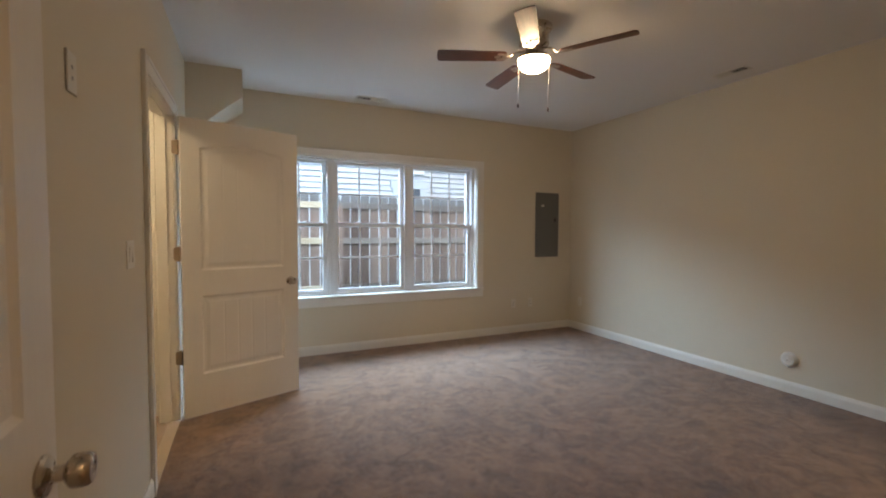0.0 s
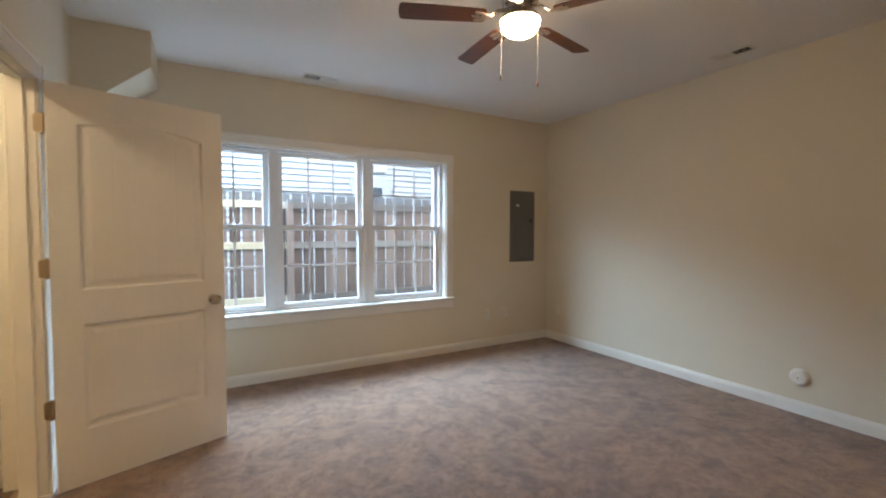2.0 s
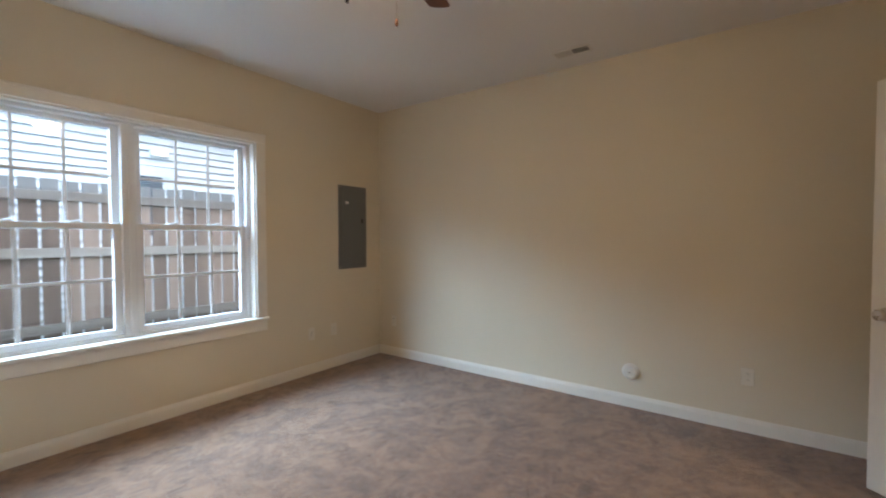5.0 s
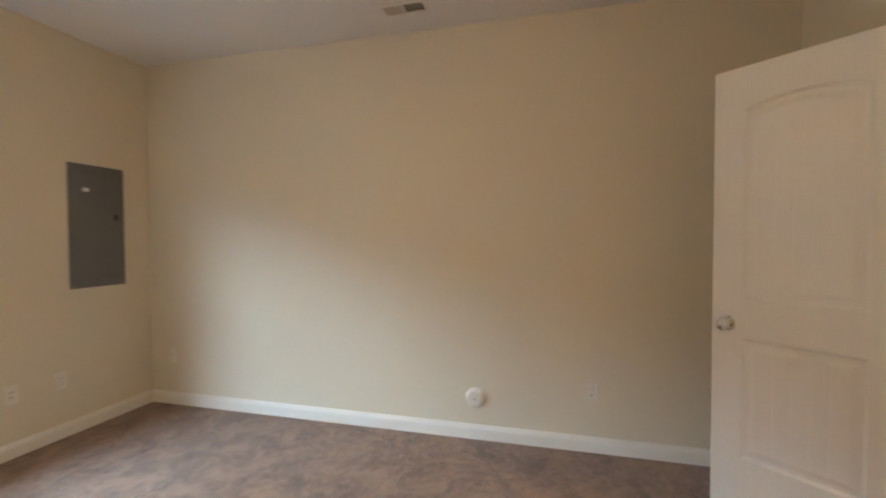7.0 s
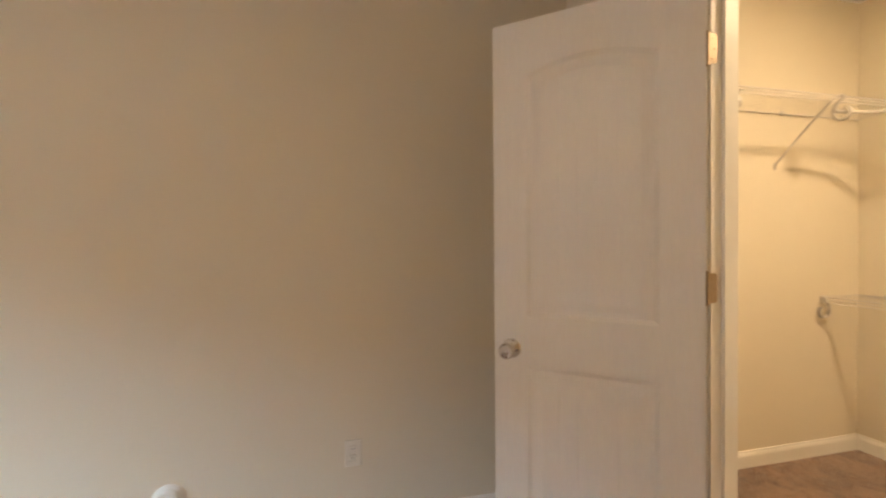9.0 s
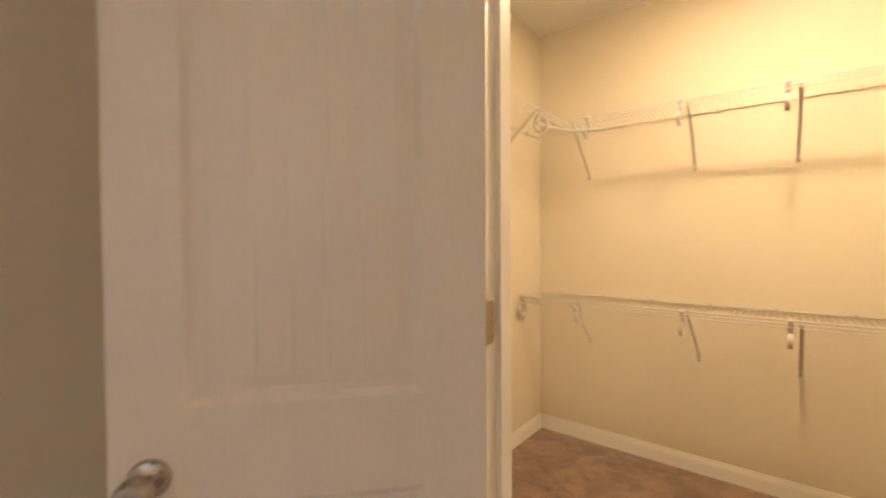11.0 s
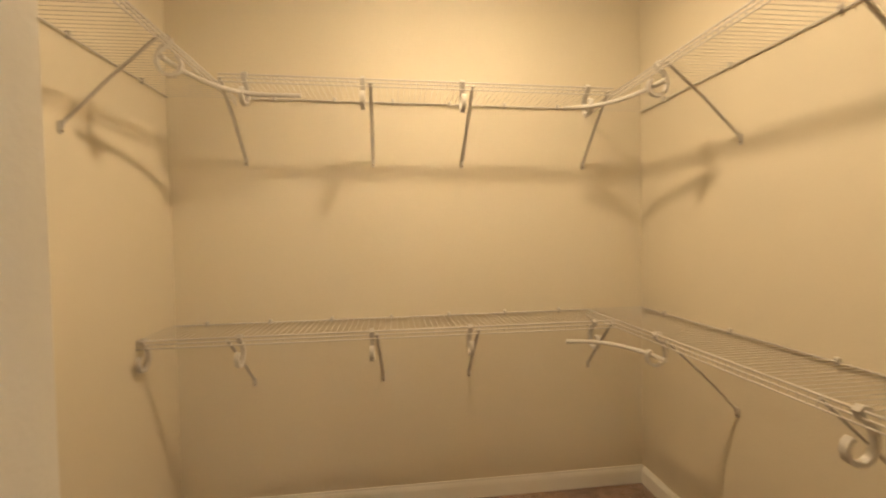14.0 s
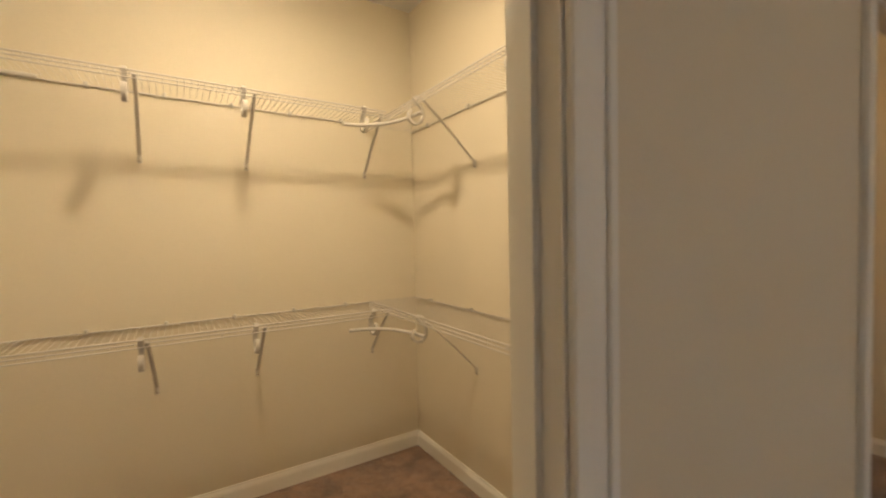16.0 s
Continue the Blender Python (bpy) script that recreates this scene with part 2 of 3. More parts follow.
def lathe(bm, prof, n=24, m=None):
    """Turns a profile of (radius, height) about z."""
    rings = []
    for r, z in prof:
        if r < 1e-5:
            rings.append([bm.verts.new((0, 0, z))])
        else:
            rings.append([bm.verts.new((r * math.cos(2 * math.pi * k / n), r * math.sin(2 * math.pi * k / n), z)) for k in range(n)])
    new_verts = [v for g in rings for v in g]
    for a, c in zip(rings, rings[1:]):
        for k in range(n):
            q = [a[k % len(a)], a[(k + 1) % len(a)], c[(k + 1) % len(c)], c[k % len(c)]]
            q = list(dict.fromkeys(q))
            if len(q) > 2:
                bm.faces.new(q)
    if m:
        bmesh.ops.transform(bm, matrix=m, verts=new_verts)
    return bm


def finish(name, bm, smooth):
    bmesh.ops.recalc_face_normals(bm, faces=bm.faces)
    me = bpy.data.meshes.new(name)
    bm.to_mesh(me)
    bm.free()
    if smooth:
        me.shade_smooth()
        me.set_sharp_from_angle(angle=radians(38))
    return me


def part(name, bm, material, parent, label="", m=None, smooth=True):
    """Links a bmesh (or a ready mesh) as one object under a thing or a part."""
    me = bm if isinstance(bm, bpy.types.Mesh) else finish(name, bm, smooth)
    if not me.materials:
        me.materials.append(material)
    ob = new(name, me)
    ob.parent = parent
    if m is not None:
        ob.matrix_basis = m
    return tagged(ob, label)


def thing(name, label, category, m=None, group="", kind=""):
    ob = new(name)
    ob.empty_display_size = 0.05
    if m is not None:
        ob.matrix_basis = m
    return tagged(ob, label, category, group, kind)


def solid(name, bm, material, label, category, m=None, kind="", group="", smooth=True):
    ob = part(name, bm, material, None, label, m, smooth)
    return tagged(ob, label, category, group, kind)


# ---- the rooms: sizes ----
H, HC = 2.64, 2.69          # ceiling heights: bedroom, closet
XL, XR = -0.42, 4.0         # bedroom, side walls
YS, YN = 0.243, 4.6         # bedroom, closet-side wall and window wall
T = 0.102                   # partition thickness
BX0, BX1 = -0.315, 1.31       # wide doorway to the hall
CX0, CX1 = 2.56, 3.172        # closet doorway
LY0, LY1 = 2.58, 3.4        # doorway in the side wall
DH = 2.05                   # doorway height
WX0, WX1, WZ0, WZ1 = -0.05, 2.55, 0.61, 2.06   # window opening
EX0, EX1, EY0 = 1.705, 4.02, -1.725            # closet

struct = dict(kind="structure")
solid("wall_east", boxes((XR, XR + T, YS - T, YN, 0, H)), WALL, "cream painted drywall wall of the bedroom", "wall", **struct)
solid("wall_north", boxes((XL - T, WX0, YN, YN + 0.16, 0, H), (WX1, XR + T, YN, YN + 0.16, 0, H), (WX0, WX1, YN, YN + 0.16, 0, WZ0 - 0.03), (WX0, WX1, YN, YN + 0.16, WZ1, H)),
      WALL, "cream painted drywall wall around the triple window", "wall", **struct)
solid("wall_west", boxes((XL - T, XL, YS - T, LY0 - 0.02, 0, H), (XL - T, XL, LY1 + 0.02, YN, 0, H), (XL - T, XL, LY0 - 0.02, LY1 + 0.02, DH + 0.02, H)),
      WALL, "cream painted drywall wall with a doorway", "wall", **struct)
solid("wall_south", boxes((XL, BX0 - 0.02, YS - T, YS, 0, H), (BX0 - 0.02, BX1 + 0.02, YS - T, YS, DH + 0.02, H), (BX1 + 0.02, CX0 - 0.02, YS - T, YS, 0, H),
                          (CX0 - 0.02, CX1 + 0.02, YS - T, YS, DH + 0.02, H), (CX1 + 0.02, XR, YS - T, YS, 0, H)),
      WALL, "cream painted drywall wall with closet doorway", "wall", **struct)
solid("closet_wall_east", boxes((EX1, EX1 + T, EY0, YS - T, 0, HC)), WALL, "cream painted closet side wall", "wall", **struct)
solid("closet_wall_south", boxes((EX0 - T, EX1 + T, EY0 - T, EY0, 0, HC)), WALL, "cream painted closet back wall", "wall", **struct)
solid("closet_wall_west", boxes((EX0 - T, EX0, EY0, YS - T, 0, HC)), WALL, "cream painted closet side wall", "wall", **struct)
solid("hall_wall_west", boxes((XL - T, XL, -2.2, YS - T, 0, H)), WALL, "cream painted hall wall", "wall", **struct)
solid("hall_wall_south", boxes((XL, EX0 - T, -2.2 - T, -2.2, 0, H)), WALL, "cream painted end wall of the hall", "wall", **struct)
solid("hall_wall_east", boxes((BX1 + 0.1, EX0 - T, -2.2, YS - T, 0, H)), WALL, "cream painted hall wall beside the closet", "wall", **struct)
QX, QY0, QY1 = -2.4, 1.4, 3.56
solid("lobby_wall_north", boxes((QX, -1.418, QY1, QY1 + T, 0, H), (-0.618, XL - T, QY1, QY1 + T, 0, H), (-1.418, -0.618, QY1, QY1 + T, DH, H)),
      WALL, "cream painted lobby wall around a closed door", "wall", **struct)
solid("lobby_wall_south", boxes((QX, XL - T, QY0 - T, QY0, 0, H)), WALL, "cream painted lobby wall", "wall", **struct)
solid("lobby_wall_west", boxes((QX - T, QX, QY0 - T, QY1 + T, 0, H)), WALL, "cream painted lobby wall", "wall", **struct)
solid("ceiling", boxes((XL - T, XR + T, YS - T, YN + 0.16, H, H + 0.12)), CEIL, "flat white painted bedroom ceiling", "ceiling", **struct)
solid("ceiling_hall", boxes((XL - T, EX0 - T, -2.2 - T, YS - T, H, H + 0.12)), CEIL, "flat white painted hall ceiling", "ceiling", **struct)
solid("ceiling_closet", boxes((EX0 - T, EX1 + T, EY0 - T, YS - T, HC, HC + 0.12)), CEIL, "flat white painted closet ceiling", "ceiling", **struct)
solid("ceiling_lobby", boxes((QX - T, XL - T, QY0 - T, QY1 + T, H, H + 0.12)), CEIL, "flat white painted lobby ceiling", "ceiling", **struct)
solid("floor", boxes((XL - 0.02, XR + T, YS - T, YN + 0.16, -0.12, 0), (XL - T, EX0 - T, -2.2 - T, YS - T, -0.12, 0), (EX0 - T, EX1 + T, EY0 - T, YS - T, -0.12, 0)), CARPET,
      "brown cut-pile carpet with brushed footprints", "carpet", **struct)

# bulkhead in the corner by the ceiling, with a sloping underside
bm = bmesh.new()
prof = [(XL, H), (-0.005, H), (-0.005, 2.41), (-0.36, 2.115), (XL, 2.115)]
front = [bm.verts.new((x, 4.08, z)) for x, z in prof]
back = [bm.verts.new((x, YN, z)) for x, z in prof]
bm.faces.new(front)
bm.faces.new(back[::-1])
for k in range(5):
    bm.faces.new((front[k], back[k], back[(k + 1) % 5], front[(k + 1) % 5]))
solid("bulkhead", bm, WALL, "cream boxed bulkhead with a sloping underside", "bulkhead", smooth=False, **struct)

# ---- baseboards ----
BH, BT = 0.094, 0.014


def baseboard(name, a, c, inward):
    """A moulded skirting board from a to c, standing off the wall towards inward."""
    a, c, n = Vector((*a, 0)), Vector((*c, 0)), Vector((*inward, 0))
    prof = [(0, 0.001), (BT, 0.001), (BT, BH - 0.028), (BT * 0.82, BH - 0.018), (BT * 0.5, BH - 0.008), (BT * 0.42, BH), (0, BH)]
    bm = bmesh.new()
    ra, rc = ([bm.verts.new(p + n * d + Vector((0, 0, z))) for d, z in prof] for p in (a, c))
    for k in range(len(prof)):
        bm.faces.new((ra[k], ra[(k + 1) % 7], rc[(k + 1) % 7], rc[k]))
    bm.faces.new(ra)
    bm.faces.new(rc[::-1])
    solid(name, bm, TRIM, "white moulded wooden baseboard", "baseboard", smooth=False, **struct)


CW = 0.088   # casing width
baseboard("baseboard_north", (XL, YN), (XR, YN), (0, -1))
baseboard("baseboard_east", (XR, YN - BT), (XR, YS), (-1, 0))
baseboard("baseboard_south_a", (CX1 + CW, YS), (XR - BT, YS), (0, 1))
baseboard("baseboard_south_b", (BX1 + CW, YS), (CX0 - CW, YS), (0, 1))
baseboard("baseboard_west_a", (XL, YS), (XL, LY0 - CW), (1, 0))
baseboard("baseboard_west_b", (XL, LY1 + CW), (XL, YN - BT), (1, 0))
baseboard("baseboard_closet_south", (EX0, EY0), (EX1, EY0), (0, 1))
baseboard("baseboard_closet_east", (EX1, EY0 + BT), (EX1, YS - T), (-1, 0))
baseboard("baseboard_closet_west", (EX0, EY0 + BT), (EX0, YS - T), (1, 0))
baseboard("baseboard_closet_north", (EX0 + BT, YS - T), (CX0 - 0.03, YS - T), (0, -1))
baseboard("baseboard_hall_west", (XL, -2.2), (XL, YS - T), (1, 0))
baseboard("baseboard_hall_east", (BX1 + 0.1, -2.2), (BX1 + 0.1, YS - T), (-1, 0))


# ---- door frames ----
def door_frame(name, m, width, depth, label, both=True, stop=0.04):
    """A cased doorway: local x along the opening from 0, y out of the room's wall face, z up. The jamb reaches back by depth."""
    f = thing(name, label, "door frame", m, kind="structure")
    for sgn, nm in ((0, "jamb"), (1, "jamb")):
        x0 = -0.02 if sgn == 0 else width
        part(nm, boxes((x0, x0 + 0.02, -depth, 0.0, 0, DH + 0.02)), TRIM, f, smooth=False)
    part("jamb_head", boxes((0, width, -depth, 0.0, DH, DH + 0.02)), TRIM, f, smooth=False)
    for x0, x1 in ((0.0, 0.012), (width - 0.012, width)):
        part("door_stop", boxes((x0, x1, -stop - 0.035, -stop, 0, DH)), TRIM, f, smooth=False)
    part("door_stop", boxes((0.012, width - 0.012, -stop - 0.035, -stop, DH - 0.012, DH)), TRIM, f, smooth=False)
    sides = [(0.0, 1)] + ([(-depth, -1)] if both else [])
    for y, s in sides:
        for x0, x1, z0, z1 in ((-CW, -0.006, 0, DH + CW), (width + 0.006, width + CW, 0, DH + CW), (-0.006, width + 0.006, DH + 0.006, DH + CW)):
            bm = bmesh.new()
            upright = z0 == 0
            box(bm, x0, x1, min(y, y + s * 0.014), max(y, y + s * 0.014), z0, z1, 0.003)
            outer = (x0, x0 + 0.02) if x0 < -0.05 else (x1 - 0.02, x1)
            if upright:
                box(bm, *outer, min(y + s * 0.013, y + s * 0.02), max(y + s * 0.013, y + s * 0.02), z0, z1, 0.003)
            else:
                box(bm, x0, x1, min(y + s * 0.013, y + s * 0.02), max(y + s * 0.013, y + s * 0.02), z1 - 0.02, z1, 0.003)
            part("casing", bm, TRIM, f, smooth=False)
    return f


door_frame("door_frame_1", pose(BX0, YS, 0), BX1 - BX0, T, "white painted cased doorway to the hall")
door_frame("door_frame_2", pose(CX0, YS, 0), CX1 - CX0, T, "white painted closet door frame", both=False)
door_frame("door_frame_3", pose(XL, LY1, 0, 0, 0, -90), LY1 - LY0, T, "white painted door frame in the side wall")
door_frame("door_frame_4", pose(-0.638, QY1, 0, 0, 0, 180), 0.76, T, "white painted lobby door frame", both=False)


# ---- doors ----
def panel_face(bm, w, h, y, out, stile):
    """One moulded face of a two-panel door: an arched plank panel above, a plain plank panel below. out = +1 or -1 along y."""
    top_s, crest = h - 0.19, 0.038
    panels = ((0.285, 0.829, 0.0), (1.003, top_s - 0.0, crest))
    x0, x1 = stile, w - stile

    def v(x, z, d=0.0):
        return bm.verts.new((x, y - out * d, z))

    def quad(*c):
        bm.faces.new([v(*p) for p in c])

    quad((0, 0), (x0, 0), (x0, h), (0, h))
    quad((x1, 0), (w, 0), (w, h), (x1, h))
    quad((x0, 0), (x1, 0), (x1, 0.285), (x0, 0.285))
    quad((x0, 0.829), (x1, 0.829), (x1, 1.003), (x0, 1.003))
    for z0, z1, c in panels:
        n = 15

        def arch(d):
            return [(x0 + d + (x1 - x0 - 2 * d) * k / (n - 1), z1 - d + c * (1 - (2 * k / (n - 1) - 1) ** 2)) for k in range(n)]

        if c:
            a = arch(0)
            for p, q in zip(a, a[1:]):
                quad(p, q, (q[0], h), (p[0], h))
        prev = None
        for d, dep in ((0, 0), (0.005, 0.003), (0.014, 0.0078), (0.028, 0.0078), (0.05, 0.0035)):
            ring = [v(x0 + d, z0 + d, dep), v(x1 - d, z0 + d, dep)] + [v(px, pz, dep) for px, pz in arch(d)[::-1]]
            if prev:
                for k in range(len(ring)):
                    bm.faces.new((prev[k], prev[(k + 1) % len(ring)], ring[(k + 1) % len(ring)], ring[k]))
            prev = ring
        d, dep = 0.05, 0.0035
        ax0, ax1 = x0 + d, x1 - d
        cols = []
        planks = 5
        for k in range(planks + 1):
            gx = ax0 + (ax1 - ax0) * k / planks
            if 0 < k < planks:
                cols += [(gx - 0.007, dep), (gx - 0.003, dep + 0.0008), (gx + 0.003, dep + 0.0008), (gx + 0.007, dep)]
            else:
                cols.append((gx, dep))
        for (xa, da), (xb, db) in zip(cols, cols[1:]):
            za, zb = (z1 - d + c * (1 - (2 * (q - ax0) / (ax1 - ax0) - 1) ** 2) for q in (xa, xb))
            quad((xa, z0 + d, da), (xb, z0 + d, db), (xb, zb, db), (xa, za, da))


def knob_mesh():
    bm = bmesh.new()
    lathe(bm, [(0.0, 0.0), (0.033, 0.0), (0.034, 0.004), (0.03, 0.009), (0.016, 0.012), (0.0125, 0.016), (0.0125, 0.03), (0.02, 0.034),
               (0.0265, 0.04), (0.0275, 0.05), (0.0265, 0.062), (0.022, 0.067), (0.012, 0.068), (0.01, 0.066), (0.0, 0.066)], 28)
    return finish("knob", bm, True)


KNOB = knob_mesh()


def hinge_mesh():
    bm = bmesh.new()
    tube(bm, [(0, 0, -0.046), (0, 0, 0.046)], 0.0062, 10)
    for s in (-1, 1):
        lathe(bm, [(0.0, 0.0), (0.0068, 0.0), (0.0072, 0.003), (0.004, 0.006), (0.0, 0.007)], 10, pose(0, 0, s * 0.046, 0 if s > 0 else 180))
    return finish("hinge_knuckle", bm, True)


KNUCKLE = hinge_mesh()


def plate_mesh():
    """A hinge leaf with rounded outer corners, local x from 0 to 0.032, flat in x-z, with screw heads."""
    bm = bmesh.new()
    r, hw, hh = 0.012, 0.03, 0.0445
    pts = [(0, -hh)] + [(hw - r + r * math.sin(a), -hh + r - r * math.cos(a)) for a in (radians(15 * k) for k in range(7))]
    pts += [(x, -z) for x, z in pts[::-1]]
    f0, f1 = ([bm.verts.new((x, y, z)) for x, z in pts] for y in (0.0, 0.0022))
    bm.faces.new(f0)
    bm.faces.new(f1[::-1])
    for k in range(len(pts)):
        bm.faces.new((f0[k], f1[k], f1[(k + 1) % len(pts)], f0[(k + 1) % len(pts)]))
    for x, z in ((0.012, -0.03), (0.021, 0.0), (0.012, 0.03)):
        lathe(bm, [(0.0, 0.003), (0.003, 0.003), (0.004, 0.002)], 8, pose(x, 0, z, -90))
        lathe(bm, [(0.0, 0.001), (0.003, 0.001), (0.004, 0.0)], 8, pose(x, 0, z, 90))
    return finish("hinge_leaf", bm, False)


HLEAF = plate_mesh()


def door(name, pin, closed, opened, w, label, stile=0.115, swing=1):
    """A hinged door leaf. The pin stands at the origin; local +x runs along the leaf, local +y is the face on the pin's side.
    closed: the way the shut leaf points (degrees); opened: the way it points now; swing: +1 if the pin-side face is to the left of the leaf's way."""
    h, th = 2.03, 0.035
    m = pose(pin[0], pin[1], 0.014, 0, 0, opened)
    d = thing(name, label, "door", m, kind="structure")
    s = swing
    bm = bmesh.new()
    y_pin, y_far = -0.006 * s, (-0.006 - th) * s
    panel_face(bm, w, h, y_pin, s, stile)
    panel_face(bm, w, h, y_far, -s, stile)
    for a, c in (((0, 0), (w, 0)), ((w, 0), (w, h)), ((w, h), (0, h)), ((0, h), (0, 0))):
        bm.faces.new([bm.verts.new(p) for p in ((a[0], y_pin, a[1]), (c[0], y_pin, c[1]), (c[0], y_far, c[1]), (a[0], y_far, a[1]))])
    bmesh.ops.remove_doubles(bm, verts=bm.verts, dist=0.0003)
    leaf = part("leaf", bm, DOOR, d, "white moulded two-panel leaf with an arched top panel", pose(0.006, 0, 0), smooth=False)
    for y, rx in ((y_pin, -90 * s), (y_far, 90 * s)):
        part("knob", KNOB, NICKEL, d, "satin nickel round knob", pose(w - 0.058, y, 0.888, rx))
    part("latch_plate", boxes((w + 0.0055, w + 0.0075, y_far + 0.005 * s if s < 0 else y_far + 0.006, y_far + 0.029 if s > 0 else y_far - 0.029 + 0.0, 0.86, 0.916)) if s > 0 else
         boxes((w + 0.0055, w + 0.0075, 0.012, 0.035, 0.86, 0.916)), NICKEL, d, "satin nickel latch plate", smooth=False)
    turn = closed - opened
    for z in (0.414, 1.12, 1.83):
        hg = part("hinge", KNUCKLE, BRASSY, d, "worn nickel butt hinge", pose(0, 0, z))
        part("hinge_leaf", HLEAF, BRASSY, hg, "", pose(0.0045, -0.002 * s, 0, 0, 0, -90 * s))
        part("hinge_leaf", HLEAF, BRASSY, hg, "", pose(0, 0, 0, 0, 0, turn) @ pose(0.0025 if s > 0 else 0.0047, -0.002 * s, 0, 0, 0, -90 * s))
    return d


door("door_1", (BX0 + 0.002, YS + 0.017), 0, 91, 0.752, "open white two-panel hall door with nickel knob", swing=1)
door("door_2", (CX1 - 0.009, YS + 0.023), 180, 48.5, 0.652, "open white two-panel closet door with nickel knob", 0.12, swing=-1)
door("door_3", (XL + 0.022, LY1 + 0.004), -90, 19.6, 0.808, "open white two-panel door beside the window", swing=1)
lobby_door = door("door_4", (-0.64, QY1 - 0.001), 180, 180, 0.752, "closed white two-panel lobby door", swing=1)

for z in (0.414, 1.12, 1.83):
    part("hinge_plate", boxes((-0.014, 0.017, -0.004, 0.0068, z - 0.045, z + 0.045), bevel=0.002), BRASSY, lobby_door, "dark worn hinge plate", smooth=False)
part("hinge_stop", boxes((-0.045, 0.03, 0.007, 0.019, 1.877, 1.889), bevel=0.002), BRASSY, lobby_door, "small hinge-pin door stop", smooth=False)
# added panel, never in view, shuts outside light out round the lobby door
solid("wall_behind_lobby_door", boxes((-1.52, -0.53, QY1 + T + 0.002, QY1 + T + 0.05, 0, H)), WALL, "added unseen panel closing off the space behind the lobby door", "wall", **struct)

# ---- window ----
solid("window_casing_top", boxes((WX0 - CW, WX1 + CW, YN - 0.016, YN, WZ1, WZ1 + 0.078), (WX0 - CW, WX1 + CW, YN - 0.022, YN - 0.015, WZ1 + 0.06, WZ1 + 0.078), bevel=0.003), TRIM,
      "white painted window casing", "window trim", smooth=False, **struct)
solid("window_casing_east", boxes((WX1, WX1 + CW, YN - 0.016, YN, WZ0, WZ1), bevel=0.003), TRIM, "white painted window casing", "window trim", smooth=False, **struct)
solid("window_casing_west", boxes((WX0 - CW, WX0, YN - 0.016, YN, WZ0, WZ1), bevel=0.003), TRIM, "white painted window casing", "window trim", smooth=False, **struct)
solid("window_stool", boxes((WX0 - CW - 0.012, WX1 + CW + 0.004, YN - 0.045, YN - 0.0005, WZ0 - 0.024, WZ0), (WX0, WX1, YN - 0.001, YN + 0.06, WZ0 - 0.024, WZ0), bevel=0.004), TRIM,
      "white painted window stool", "window sill", smooth=False, **struct)
solid("window_apron", boxes((WX0 - CW, WX1 + CW, YN - 0.016, YN, WZ0 - 0.112, WZ0 - 0.025), bevel=0.003), TRIM, "white painted apron below the window", "window trim", smooth=False, **struct)
solid("window_reveal", boxes((WX0, WX0 + 0.012, YN, YN + 0.07, WZ0, WZ1), (WX1 - 0.012, WX1, YN, YN + 0.07, WZ0, WZ1), (WX0 + 0.012, WX1 - 0.012, YN, YN + 0.07, WZ1 - 0.012, WZ1)), TRIM,
      "white painted window reveal", "window trim", smooth=False, **struct)


def window(name, gx0, gx1, x0, x1):
    """A double-hung vinyl window: glass from gx0 to gx1, frame from x0 to x1."""
    wd = thing(name, "white vinyl double-hung window with grilles", "window", pose(0, YN + 0.07, 0), kind="structure")
    z0, z1, zm = WZ0 + 0.0, WZ1 - 0.012, 1.355
    g0, g1 = 0.672, 2.0
    fr = bmesh.new()
    for a, c, e, g in ((x0, gx0 - 0.045, z0, z1), (gx1 + 0.045, x1, z0, z1), (gx0 - 0.045, gx1 + 0.045, z1 - 0.022, z1), (gx0 - 0.045, gx1 + 0.045, z0 - 0.02, z0 + 0.02)):
        box(fr, a, c, -0.012, 0.085, e, g, 0.003)
    part("window_frame", fr, VINYL, wd, smooth=False)
    for nm, y, a, c in (("lower_sash", 0.0, z0 + 0.02, zm + 0.02), ("upper_sash", 0.036, zm - 0.02, z1 - 0.022)):
        lo, hi = (g0, zm - 0.018) if nm == "lower_sash" else (zm + 0.02, g1)
        bm = bmesh.new()
        for p, q, e, g in ((gx0 - 0.045, gx0, a, c), (gx1, gx1 + 0.045, a, c), (gx0, gx1, a, lo), (gx0, gx1, hi, c)):
            box(bm, p, q, y, y + 0.034, e, g, 0.003)
        sash = part(nm, bm, VINYL, wd, smooth=False)
        glass = part("pane", boxes((gx0 - 0.004, gx1 + 0.004, y + 0.015, y + 0.019, lo - 0.004, hi + 0.004)), PANE, sash, "clear glass", smooth=False)
        glass.visible_shadow = False
        gw = gx1 - gx0
        for k in (1, 2):
            mx = gx0 + gw * k / 3
            part("muntin", boxes((mx - 0.009, mx + 0.009, y + 0.0085, y + 0.0145, lo, hi), bevel=0.002), VINYL, sash, smooth=False)
        mz = lo + (hi - lo) / 2
        part("muntin", boxes((gx0, gx1, y + 0.0075, y + 0.0135, mz - 0.009, mz + 0.009), bevel=0.002), VINYL, sash, smooth=False)
    for k in (0.28, 0.72):
        lx = gx0 + (gx1 - gx0) * k
        bm = boxes((lx - 0.028, lx + 0.028, 0.006, 0.03, zm + 0.02, zm + 0.028), bevel=0.003)
        tube(bm, [(lx - 0.004, 0.016, zm + 0.028), (lx + 0.03, 0.004, zm + 0.033)], 0.005, 8)
        part("sash_lock", bm, VINYL, wd, "white cam sash lock")


